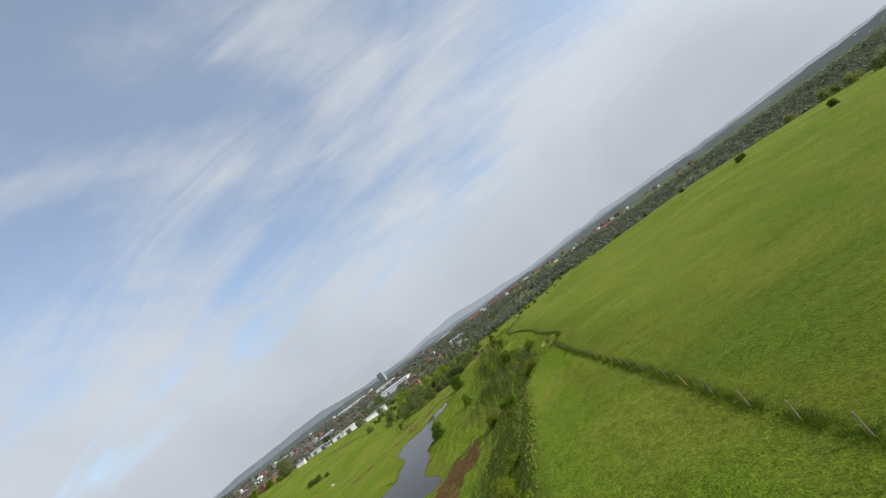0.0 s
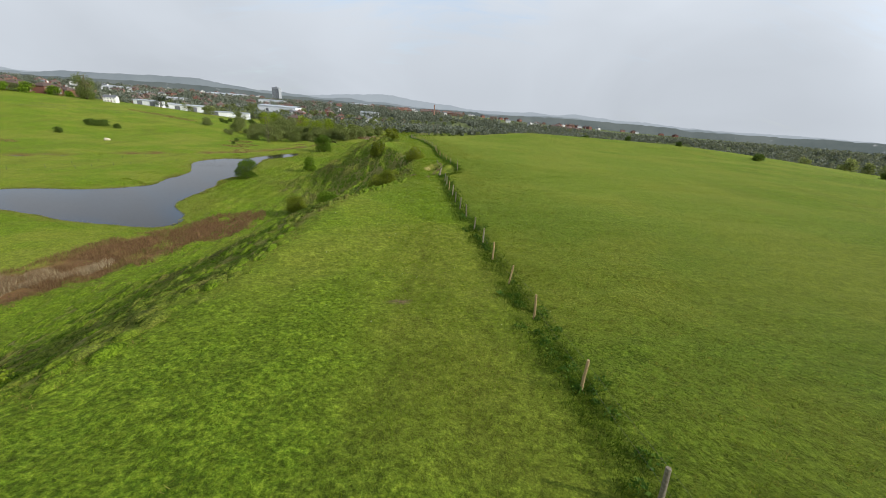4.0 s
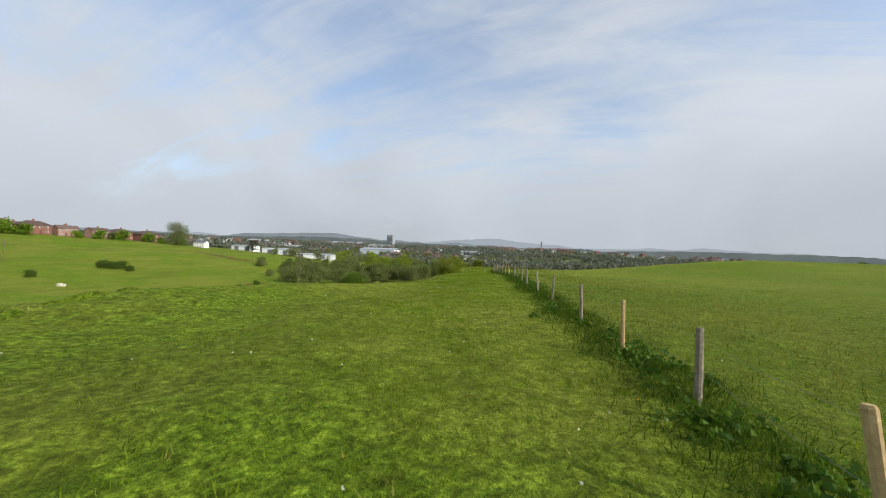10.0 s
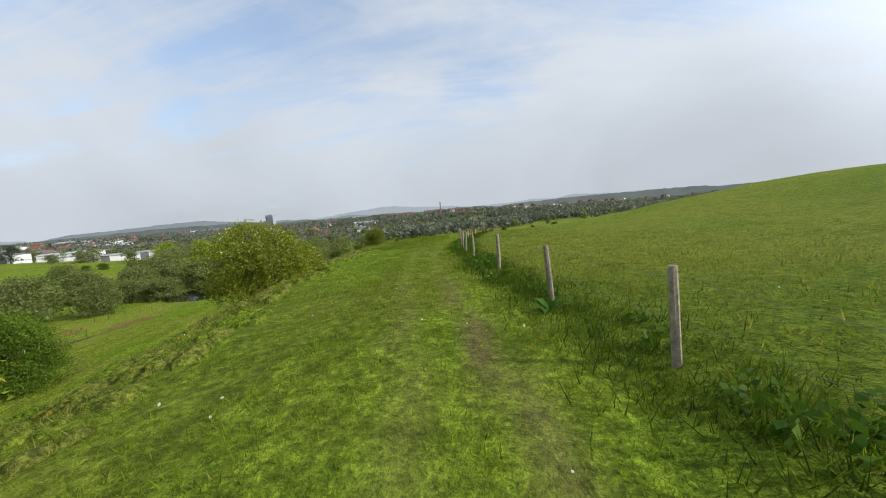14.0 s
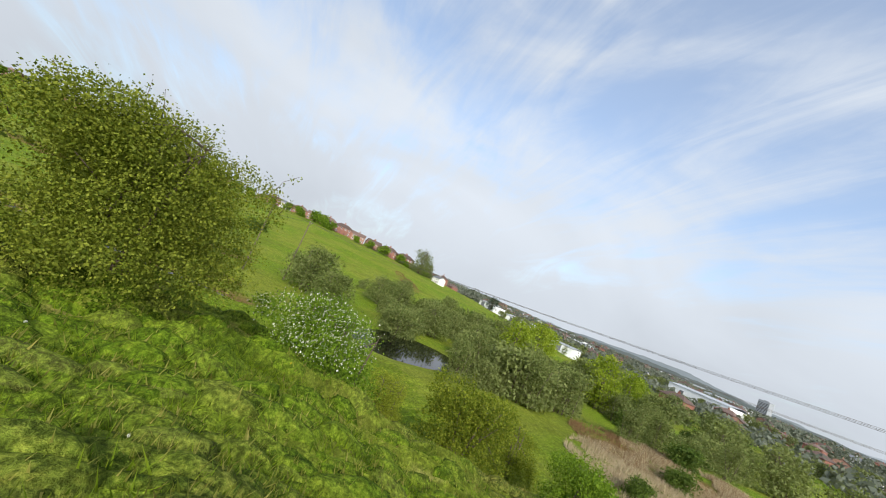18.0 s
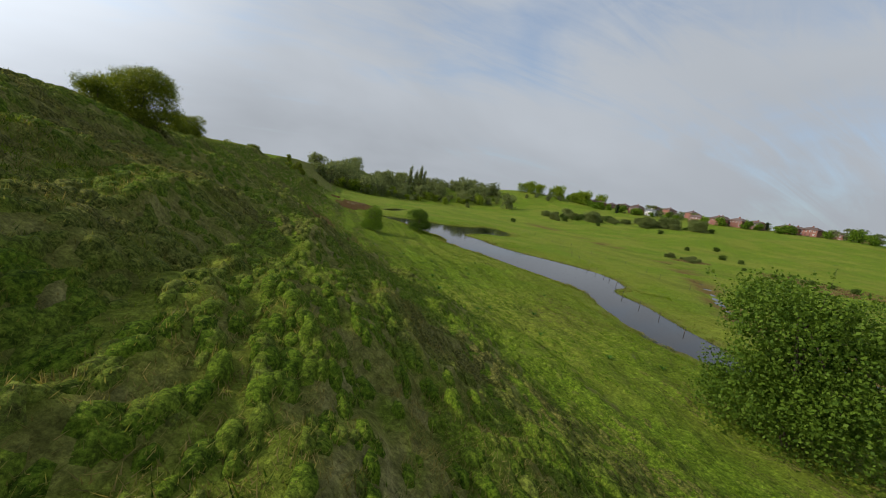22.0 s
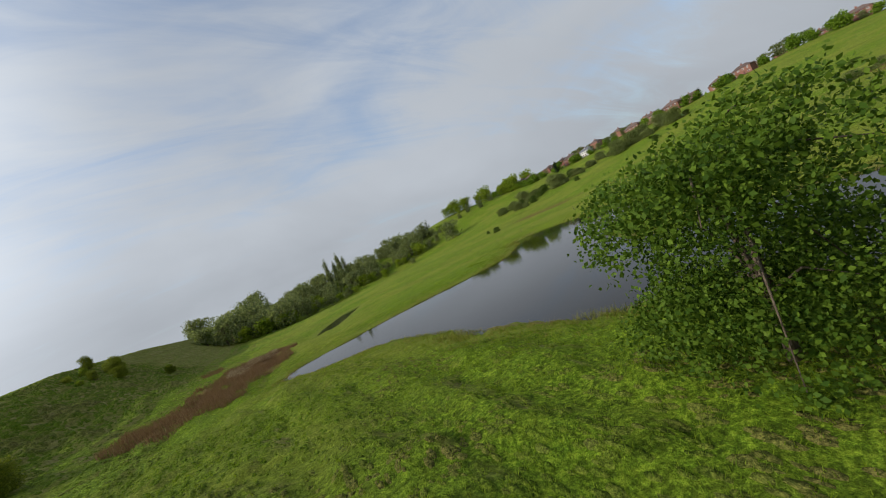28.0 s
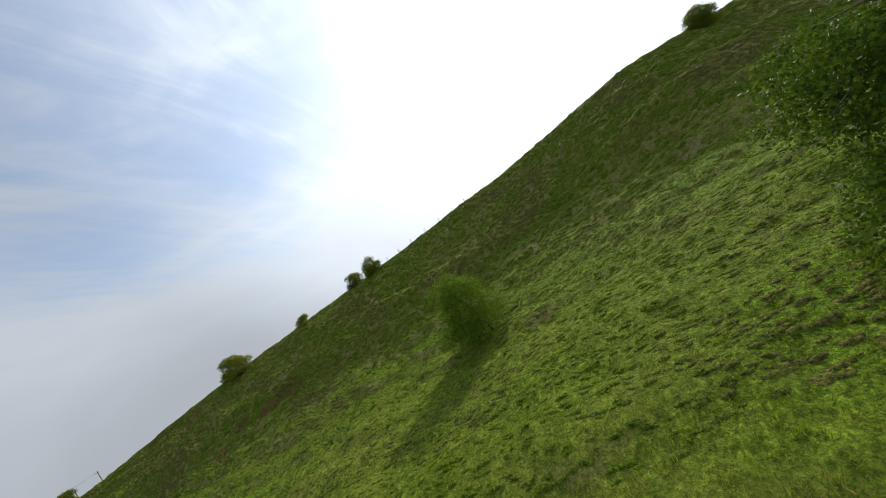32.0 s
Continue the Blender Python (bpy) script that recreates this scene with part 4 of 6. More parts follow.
fence("broken weathered posts with sagging rails beside the pool", [(-91, 203.5), (-86, 206.5), (-80, 209), (-74, 212.5)], 2.4, lambda x, y: 0.0, 13, wander=0.25, wires=(0.85, 0.45), stock=POSTS_DARK)


def old_gate():
    x0, y0 = 0.0, 31.0
    z0 = float(ground_z(x0, y0))
    top = thing("gateway", "three leaning weathered poles bound together with a long brace", "gate posts", (x0, y0, z0))
    for a, b in (((-0.25, 0.45, -0.3), (0.28, 0.25, 1.42)), ((0.12, 0.65, -0.3), (0.26, 0.45, 1.32)), ((-0.02, -0.3, -0.3), (0.2, 0.12, 1.18))):
        m = [(p + q) / 2 + 0.02 for p, q in zip(a, b)]
        part("post", mesh_of("post", *tube([a, m, b], [0.085, 0.08, 0.075], 9), POST_OLD), top)
    part("brace", mesh_of("brace", *tube([(0.06, -1.85, -0.15), (0.1, -0.95, 0.42), (0.16, 0.0, 0.98)], [0.06, 0.058, 0.05], 8), POST_OLD), top, "pale weathered sloping pole")
    for z, sag in ((1.05, 0.12), (0.7, 0.1)):
        part("wire", mesh_of("wire", *tube([(0.25, 0.3, z), (1.2, 2.4, z - sag), (2.6, 4.3, z + 0.05)], [0.007] * 3, 4), WIRE), top)
    for h in (0.55, 0.85):
        part("binding_wire", mesh_of("binding_wire", *tube([(-0.06, 0.2, h), (0.28, 0.14, h + 0.03), (0.3, 0.5, h), (0.0, 0.58, h), (-0.06, 0.2, h)], [0.009] * 5, 4), WIRE), top)
    lean = tagged(new("stump_post", mesh_of("stump_post", *tube([(0, 0, -0.3), (-0.2, 0, 0.35), (-0.42, 0.05, 0.85)], [0.09, 0.085, 0.08], 9), POST_OLD)), "thick old post leaning over the worn hollow", "post")
    lean.matrix_basis = pose(*on_ground(-0.45, 42.6, 0.0))


old_gate()

# ---- houses ----
BRICK = simple("red_brick", (0.20, 0.088, 0.064), (0.30, 0.140, 0.104), 6.0, 0.9, 0.15, 0.3, per_object=0.15)
BRICK2 = simple("brown_brick", (0.22, 0.125, 0.090), (0.33, 0.195, 0.145), 6.0, 0.9, 0.15, 0.3, per_object=0.2)
RENDERED = simple("white_render", (0.62, 0.60, 0.55), (0.78, 0.76, 0.71), 2.0, 0.9, 0.15, per_object=0.08)
ROOF = simple("roof_tile", (0.085, 0.060, 0.052), (0.165, 0.110, 0.090), 4.0, 0.85, 0.2, 0.4, per_object=0.3)
SLATE = simple("grey_slate", (0.10, 0.105, 0.115), (0.19, 0.195, 0.205), 4.0, 0.7, 0.3, 0.3, per_object=0.2)
SHEET = simple("white_cladding", (0.66, 0.67, 0.67), (0.80, 0.80, 0.79), 0.4, 0.6, 0.3, per_object=0.1)
SHEETROOF = simple("pale_sheet_roof", (0.30, 0.32, 0.33), (0.45, 0.46, 0.46), 0.3, 0.5, 0.4, per_object=0.15)
FRAME = simple("white_frame", (0.74, 0.74, 0.72), (0.82, 0.82, 0.80), 3.0, 0.5, 0.4)
PANE = simple("window_glass", (0.020, 0.024, 0.028), (0.05, 0.056, 0.062), 1.0, 0.08, 0.6)
DOORM = simple("painted_door", (0.10, 0.045, 0.035), (0.16, 0.07, 0.05), 3.0, 0.5, 0.4, per_object=0.4)
STONE = simple("pale_stone", (0.42, 0.36, 0.27), (0.62, 0.55, 0.43), 2.5, 0.9, 0.15, 0.6)


def hip_roof(w, d, z, h, over=0.45, ridge=0.45):
    x, y = w / 2 + over, d / 2 + over
    r = w / 2 * ridge
    v = [(-x, -y, z), (x, -y, z), (x, y, z), (-x, y, z), (-r, 0, z + h), (r, 0, z + h), (-x, -y, z - 0.18), (x, -y, z - 0.18), (x, y, z - 0.18), (-x, y, z - 0.18)]
    f = [(0, 1, 5, 4), (1, 2, 5), (2, 3, 4, 5), (3, 0, 4), (6, 7, 1, 0), (7, 8, 2, 1), (8, 9, 3, 2), (9, 6, 0, 3), (9, 8, 7, 6)]
    return v, f


def gable_roof(w, d, z, h, over=0.35):
    x, y = w / 2 + over, d / 2 + over
    v = [(-x, -y, z), (x, -y, z), (x, y, z), (-x, y, z), (-x, 0, z + h), (x, 0, z + h), (-x, -y, z - 0.15), (x, -y, z - 0.15), (x, y, z - 0.15), (-x, y, z - 0.15), (-x, 0, z + h - 0.15), (x, 0, z + h - 0.15)]
    f = [(0, 1, 5, 4), (2, 3, 4, 5), (6, 7, 1, 0), (8, 9, 3, 2), (6, 0, 4, 10), (10, 4, 3, 9), (7, 11, 5, 1), (11, 8, 2, 5), (6, 10, 11, 7), (9, 8, 11, 10)]
    return v, f


PANE_ME = mesh_of("pane", *boxes([(-0.52, 0.52, -0.03, 0.0, -0.5, 0.5)]), PANE)
FRAME_ME = mesh_of("window_frame", *boxes([(-0.62, 0.62, -0.05, 0.04, 0.5, 0.6), (-0.62, 0.62, -0.07, 0.04, -0.62, -0.5), (-0.62, -0.52, -0.05, 0.04, -0.5, 0.5), (0.52, 0.62, -0.05, 0.04, -0.5, 0.5), (-0.03, 0.03, -0.045, 0.03, -0.5, 0.5)]), FRAME)


def house_model(name, label, w, d, h, wall, roof, kind, detail, group):
    """A two-storey house at the origin, its front towards -y."""
    top = thing(name, label, "house", (0, 0, 0), group)
    specs = [(-w / 2, w / 2, -d / 2, d / 2, -1.5, h)]
    v, f = boxes(specs)
    if kind == "gable":
        b = len(v)
        v += [(-w / 2, -d / 2, h), (-w / 2, d / 2, h), (-w / 2, 0, h + 2.2), (w / 2, -d / 2, h), (w / 2, d / 2, h), (w / 2, 0, h + 2.2)]
        f += [(b, b + 2, b + 1), (b + 3, b + 4, b + 5)]
    part("wall", mesh_of("wall", v, f, wall), top)
    rf = part("roof", mesh_of("roof", *(gable_roof(w, d, h, 2.3) if kind == "gable" else hip_roof(w, d, h, 2.4)), roof), top)
    part("chimney", mesh_of("chimney", *boxes([(-0.45, 0.45, -0.35, 0.35, h + 1.2, h + 3.2), (-0.52, 0.52, -0.42, 0.42, h + 3.2, h + 3.35), (-0.3, -0.1, -0.1, 0.1, h + 3.35, h + 3.65), (0.1, 0.3, -0.1, 0.1, h + 3.35, h + 3.65)]), wall), rf)
    if detail:
        for side in (-1, 1):
            for k, x in enumerate((-w * 0.34, -w * 0.12, w * 0.12, w * 0.34)):
                for z in (1.35, h - 1.15):
                    if z < 2 and side < 0 and k in (1, 2):
                        continue
                    q = part("window", FRAME_ME, top, "white-framed window", pose(x, side * d / 2, z, 0, 0, 0 if side < 0 else 180))
                    part("pane", PANE_ME, q)
        for x in (-w * 0.12, w * 0.12):
            part("door", mesh_of("door", *boxes([(x - 0.45, x + 0.45, -d / 2 - 0.05, -d / 2 + 0.02, -0.1, 2.0)]), DOORM), top)
    return top


def place_copies(model, places):
    """Copies of a model at x, y, turn, size rows; the first one is the model itself."""
    for i, (x, y, turn, s) in enumerate(places):
        m = pose(*on_ground(x, y, 0.1), 0, 0, turn) @ Matrix.Diagonal((s, s, s, 1))
        if i == 0:
            model.matrix_basis = m
        else:
            copy_thing(model, m)


h1 = house_model("house", "red-brick semi-detached house with brown hipped tile roof", 13.0, 8.0, 5.2, BRICK, ROOF, "hip", True, "houses on the hill")
h2 = house_model("house", "brown-brick terraced house with gabled roof and white windows", 11.0, 7.5, 5.0, BRICK2, ROOF, "gable", True, "houses on the hill")
h3 = house_model("house", "pale rendered house with grey slate roof", 11.0, 8.0, 5.0, RENDERED, SLATE, "gable", True, "houses on the hill")
rng = random.Random(5)
ROW_Y = [-330, -240, -160, -98, -42, 0, 80, 110, 150, 200, 242, 270, 345]
ROW_X = [-395, -372, -365, -395, -425, -440, -440, -438, -400, -355, -326, -312, -292]
rows = [[], [], []]
y = -330.0
while y < 272:
    x = float(np.interp(y, ROW_Y, ROW_X))
    grove = float(vnoise(np.array([y / 42.0]), np.array([7.3]))[0])
    if not (-20 < y < 14 or -190 < y < -170 or grove > 0.64 and y < 130):
        k = rng.choices((0, 1, 2), (0.64, 0.32, 0.04))[0]
        rows[k].append((x - rng.uniform(0, 5), y, 90 + rng.uniform(-8, 8), rng.uniform(0.95, 1.08)))
    y += rng.choice((12.5, 13.5, 15, 19, 27)) if y < 130 else 13.2
y = -300.0
while y < 330:
    x = float(np.interp(y, ROW_Y, ROW_X)) - rng.uniform(42, 55)
    rows[rng.choices((0, 1, 2), (0.62, 0.32, 0.06))[0]].append((x, y, 90 + rng.choice((0, 90)) + rng.uniform(-8, 8), 1.0))
    y += rng.uniform(18, 30)
rows[2].append((-288, 297, 20, 0.8))
place_copies(h1, rows[0])
place_copies(h2, rows[1])
place_copies(h3, rows[2])

# ---- the town beyond the valley ----
t1 = house_model("house", "small red-brick house in the distant town", 12.0, 8.0, 5.2, BRICK, ROOF, "hip", False, "houses in the town")
t2 = house_model("house", "distant white-walled house with grey roof", 11.0, 8.0, 5.2, RENDERED, SLATE, "gable", False, "houses in the town")
t3 = house_model("house", "distant brown-brick house with tiled gable roof", 14.0, 8.0, 5.4, BRICK2, ROOF, "gable", False, "houses in the town")
town = [[], [], []]
for cx0, cy0, sx, sy, count in ((20, 980, 60, 30, 26), (250, 900, 45, 30, 18), (-230, 1050, 120, 60, 26), (-560, 760, 110, 90, 34), (-460, 470, 40, 50, 16), (-700, 1150, 180, 120, 30), (-60, 1250, 160, 60, 26), (420, 1150, 140, 60, 20), (-640, 480, 60, 80, 18), (-190, 540, 70, 50, 18), (-330, 640, 70, 60, 20)):
    for _ in range(count):
        town[rng.choices((0, 1, 2), (0.5, 0.25, 0.25))[0]].append((cx0 + rng.gauss(0, sx), cy0 + rng.gauss(0, sy), rng.choice((0, 20, 90, 110)), rng.uniform(0.9, 1.15)))
place_copies(t1, town[0])
place_copies(t2, town[1])
place_copies(t3, town[2])


def warehouse(label, x, y, w, d, h, turn):
    top = thing("warehouse", label, "warehouse", on_ground(x, y, 0.2), "warehouses", turn)
    part("wall", mesh_of("wall", *boxes([(-w / 2, w / 2, -d / 2, d / 2, -2, h)]), SHEET), top)
    v, f = gable_roof(w, d, h + 0.15, d * 0.07, 0.6)
    part("roof", mesh_of("roof", v, f, SHEETROOF), top)
    for k in range(max(2, int(w / 25))):
        x0 = -w / 2 + (k + 0.5) * w / max(2, int(w / 25))
        part("shutter_door", mesh_of("shutter_door", *boxes([(x0 - 2.2, x0 + 2.2, -d / 2 - 0.12, -d / 2 + 0.05, 0, 4.5)]), SLATE), top)


for wx, wy, ww, wd, wh, wt in ((-273, 594, 62, 30, 8, -4), (-275, 373, 30, 14, 5.5, 20), (-228, 364, 40, 12, 4.5, 24), (-590, 1000, 90, 40, 8, 6), (-300, 354, 22, 12, 5, 10), (-345, 420, 34, 16, 5, 5), (-430, 570, 38, 22, 6, 10), (-270, 1150, 60, 30, 7, -4), (-640, 720, 46, 28, 6, 12), (-520, 640, 40, 24, 6, 6), (-150, 700, 34, 18, 6, 0), (-380, 800, 50, 26, 7, 3)):
    warehouse("long white metal-clad warehouse with pale low roof", wx, wy, ww, wd, wh, wt)


CONCRETE = simple("hazy_grey_concrete", (0.27, 0.285, 0.30), (0.35, 0.365, 0.38), 0.6, 0.9, 0.2)


def tower_block():
    top = thing("tower_block", "grey concrete tower block rising above the town", "tower", on_ground(-556, 1215, 0.2))
    part("wall", mesh_of("wall", *boxes([(-11, 11, -9, 9, -2, 36)]), CONCRETE), top)
    part("roof", mesh_of("roof", *boxes([(-11.4, 11.4, -9.4, 9.4, 36, 36.8), (-4, 4, -3, 3, 36.8, 39)]), CONCRETE), top)
    me = mesh_of("window_band", *boxes([(-10.2, 10.2, -9.15, -9.0, 0, 1.3)]), PANE)
    for k in range(11):
        part("window_band", me, top, "", pose(0, 0, 1.6 + k * 2.9))


tower_block()
mill = thing("chimney", "tall slim brick mill chimney in the town", "chimney", on_ground(-36, 850, 0.2))
part("shaft", mesh_of("shaft", *tube([(0, 0, -1), (0, 0, 10), (0, 0, 24)], [1.9, 1.5, 1.2], 12), BRICK2), mill)
part("rim", mesh_of("rim", *tube([(0, 0, 24), (0, 0, 24.5), (0, 0, 25.2)], [1.45, 1.5, 1.4], 12), BRICK2), mill)

# ---- trees and bushes ----
HAW = "rounded hawthorn bush in fresh yellow-green leaf on the bank"
near = dict(clusters=1000, per=15, leaf_size=0.085, spread=0.14, stems=3, stem=0.08, low=0.0, sprays=12, lobes_n=11)
for x, y, h, w, s in ((-6.0, 50.2, 3.7, 4.1, 1), (-17.0, 66.2, 4.4, 5.0, 2), (-20.7, 123.0, 3.2, 3.7, 3), (-20.9, 126.8, 2.6, 3.1, 4), (-27.4, 151.6, 4.4, 5.2, 6), (-26.9, 155.2, 2.1, 2.6, 7), (-24.4, 137.2, 2.0, 2.6, 8)):
    build_tree("hawthorn", HAW, "bush", on_ground(x, y, 0.12 * h), h, w, HAWTHORN, s, group="hawthorns along the ridge", **dict(near, clusters=int(110 * w * w), leaf_size=0.085, bloom=BLOSSOM))
big = dict(near, clusters=1500, per=16, leaf_size=0.062, spread=0.12, sprays=26)
build_tree("hawthorn", "spreading hawthorn tree with dense olive-green leaf and twiggy crown", "tree", on_ground(-32.7, 203.5, 0.1), 3.95, 4.8, THORNLEAF, 21, **dict(big, stems=3, stem=0.05, clusters=5600, low=-0.1, leaf_size=0.052, spread=0.12, sprays=60, lobes_n=15))
build_tree("hawthorn", "hawthorn shrub covered in small white blossom", "bush", on_ground(-34.9, 208.1, 0.15), 2.7, 4.0, FRESH, 22, bloom=BLOSSOM, **dict(big, clusters=1300, stems=5, sprays=50, spread=0.17, leaf_size=0.07))
build_tree("sallow", "yellowish sallow shrub below the ridge's end", "bush", on_ground(-40.8, 216.8, 0.1), 5.0, 6.0, HAWTHORN, 24, **dict(near, clusters=1700, leaf_size=0.11))
for sx, sy, sh, ss in ((-44.5, 223.0, 4.0, 141), (-37.0, 221.0, 3.0, 142), (-48.0, 214.5, 3.6, 143), (-33.5, 224.0, 2.6, 144), (-51.0, 225.0, 4.2, 145)):
    build_tree("shrub", "leafy shrub in the thicket below the ridge's end", "bush", on_ground(sx, sy, 0.1), sh, sh * 1.2, HAWTHORN if ss % 2 else FRESH, ss, group="shrubs below the ridge", **near)
build_tree("alder", "round dark green tree at the bank's foot", "tree", on_ground(-66.0, 171.0, 0.1), 9.6, 9.8, DEEPLEAF, 26, clusters=2300, per=16, leaf_size=0.19, spread=0.32, stems=2, stem=0.1, low=-0.05, sprays=22, lobes_n=15)
build_tree("willow_bush", "compact bushy tree standing at the pond's edge", "tree", on_ground(-63.2, 85.5, 0.1), 7.0, 7.2, DEEPLEAF, 27, clusters=2200, per=15, leaf_size=0.13, spread=0.2, stems=3, stem=0.1, low=0.0, sprays=14, lobes_n=11)
build_tree("ash_sapling", "small thin-topped tree with bare twigs on the slope", "tree", on_ground(-48.9, 103.0, 0.1), 5.6, 5.6, FRESH, 28, clusters=1900, per=13, leaf_size=0.11, spread=0.22, stems=4, stem=0.05, low=-0.15, sprays=40, lobes_n=8)
for x, y, h, w, s, leaf in ((-21.5, -28.0, 3.6, 3.8, 31, HAWTHORN), (-18.4, -38.4, 4.9, 5.0, 32, HAWTHORN), (-14.8, -31.2, 1.9, 2.2, 33, LIMELEAF), (-14.4, -22.8, 1.8, 2.0, 34, HAWTHORN), (-17.6, -25.6, 3.0, 2.5, 35, HAWTHORN), (-12.6, -42.0, 4.1, 3.9, 36, HAWTHORN),
                            (-30, 43, 3.7, 4.6, 37, HAWTHORN), (-7.8, 25.6, 2.7, 3.2, 38, HAWTHORN), (-10.0, 28.6, 2.7, 3.6, 46, HAWTHORN), (-22.7, 39.6, 3.0, 3.6, 47, FRESH), (-19.5, 34.5, 2.2, 3.0, 39, FRESH), (-24.5, 45.5, 2.4, 3.4, 44, FRESH), (-21.0, 27.5, 2.0, 2.6, 45, HAWTHORN), (-17.0, -20.0, 1.2, 1.6, 40, LIMELEAF), (-27.5, -44, 2.8, 3.0, 41, HAWTHORN), (-26.0, -52, 2.2, 2.4, 42, FRESH)):
    build_tree("shrub", "bushy green shrub growing on the rough slope", "bush", on_ground(x, y, 0.08), h, w, leaf, s, group="shrubs on the bank", clusters=int(70 * w * w), per=12, leaf_size=0.12, spread=0.17, stems=3, stem=0.06, low=0.0, sprays=34)
build_tree("gorse_bush", "low gorse bush with yellow flowers among bank grass", "bush", on_ground(-22.0, 127.6, 0.06), 0.9, 1.3, DARKLEAF, 50, clusters=160, per=14, leaf_size=0.06, spread=0.09, stems=4, stem=0.05, low=0.0, sprays=6, bloom=GORSE)

hedge = random.Random(64)
# variants for the valley trees and the woods
mid = dict(clusters=520, per=9, leaf_size=0.34, spread=0.42, lobes_n=11, sprays=10, low=0.0)


far = dict(mid, clusters=150, per=6, leaf_size=0.85, spread=0.6, sprays=3)


def stand(name, label, category, height, width, leaf, seed, places, group, **kw):
    """One tree and its copies at x, y, size rows."""
    model = build_tree(name, label, category, on_ground(*places[0][:2], 0.2), height, width, leaf, seed, group=group, **kw)
    rr = random.Random(seed)
    for i, (x, y, s) in enumerate(places):
        m = pose(*on_ground(x, y, 0.2), 0, 0, rr.uniform(0, 360)) @ Matrix.Diagonal((s * rr.uniform(0.9, 1.1), s * rr.uniform(0.9, 1.1), s, 1))
        if i == 0:
            model.matrix_basis = m
        else:
            copy_thing(model, m)


stand("willow", "grey-green round willow bush by the pool", "tree", 7.4, 9.0, GREYLEAF, 61, [(-112, 240, 1.2), (-110, 208, 1.25), (-123, 207, .85), (-99, 213, .9), (-122, 232, 1.1), (-96, 246, 1.1), (-120, 256, 1.25), (-105, 264, 1.1), (-130, 272, 1.3), (-110, 287, 1.25), (-78, 300, 1.15), (-71, 307, 1.2), (-85, 311, 1.25), (-94, 298, 1.2), (-64, 320, 1.0), (-140, 288, 1.4), (-132, 228, 1.0), (-150, 238, .9), (-122, 252, 1.0), (-101, 262, 1.0), (-160, 262, .95), (-88, 262, .85), (-176, 246, .7), (-137, 268, 1.0)] + [(hedge.uniform(-150, -78), hedge.uniform(205, 225) + 50 * hedge.random(), hedge.uniform(.35, .7)) for _ in range(12)], "willows in the valley", stems=5, stem=0.12, **mid)
stand("alder", "thin-stemmed alder with light open foliage beside the pool", "tree", 8.4, 6.0, GREYLEAF, 62, [(-80, 248, 1.0), (-76, 236, .9), (-73, 243, .95), (-84, 252, 1.05), (-70, 230, .75), (-91, 250, .9), (-67, 240, .9), (-71, 250, .95), (-78, 256, 1.0), (-93, 268, .9)] + [(hedge.uniform(-125, -62), hedge.uniform(250, 300), hedge.uniform(.6, .95)) for _ in range(16)], "alders round the pool", stems=5, stem=0.3, trunk_r=0.16, **dict(mid, clusters=340))
stand("lime_tree", "tall bright lime-green tree in spring leaf", "tree", 11.0, 8.0, LIMELEAF, 63, [(-104, 300, 1.25), (-118, 276, 1.2), (-98, 284, 1.15), (-100, 256, 1.05), (-150, 300, 1.1), (-120, 320, .8), (-168, 318, .95), (-140, 345, .8), (-90, 318, .75)], "lime-green trees", stem=0.12, **mid)
stand("thorn", "dark green thorn bush in the valley scrub", "tree", 4.0, 4.6, DARKLEAF, 65, [(-60, 262, 1.0), (-52, 250, .7), (-198, 178, 1.1), (-188, 150, .8), (-47, 238, .6), (-43, 246, .7), (-210, 62, .7), (-214, 41, .6), (-245, 125, .8), (-209, 71, .6), (-204, 120, .9), (-162, -52, .8), (-118, 176, .5), (-124, 190, .6), (-235, 40, .7), (-260, -20, .9), (-170, -70, .5), (-240, -60, .8)] + [(-240 - 75 * t + hedge.gauss(0, 7), -116 + 80 * t + hedge.gauss(0, 10), hedge.uniform(.35, 1.7)) for t in np.linspace(0, 1, 16)] + [(-194 + hedge.gauss(0, 7), 108 + hedge.gauss(0, 10), hedge.uniform(.3, .6)) for _ in range(12)] + [(-190 + hedge.gauss(0, 4), 180 + hedge.gauss(0, 3), hedge.uniform(.8, 1.3)) for _ in range(4)]
      + [(hedge.uniform(-190, -85), hedge.uniform(275, 330), hedge.uniform(.7, 1.4)) for _ in range(26)] + [(hedge.uniform(-110, 130), hedge.gauss(356, 7), hedge.uniform(.4, .9)) for _ in range(26)], "thorns in the valley", stems=3, stem=0.1, **dict(mid, leaf_size=0.26, spread=0.3))
stand("oak", "broad green tree in the wood beyond the meadow", "tree", 10.5, 12.0, HAZED_TREE, 66,
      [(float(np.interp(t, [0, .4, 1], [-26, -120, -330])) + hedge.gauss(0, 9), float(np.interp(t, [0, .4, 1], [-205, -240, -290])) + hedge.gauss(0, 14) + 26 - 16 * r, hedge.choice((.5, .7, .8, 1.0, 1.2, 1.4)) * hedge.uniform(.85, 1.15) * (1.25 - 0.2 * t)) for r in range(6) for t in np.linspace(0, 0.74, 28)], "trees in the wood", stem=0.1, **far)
stand("ash", "grey-green tree in the wood belt beyond the field", "tree", 9.0, 8.0, HAZED_TREE, 67,
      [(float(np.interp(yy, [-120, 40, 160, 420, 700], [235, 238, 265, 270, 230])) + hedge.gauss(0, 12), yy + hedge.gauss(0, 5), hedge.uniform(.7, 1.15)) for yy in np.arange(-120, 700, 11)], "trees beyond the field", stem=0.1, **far)
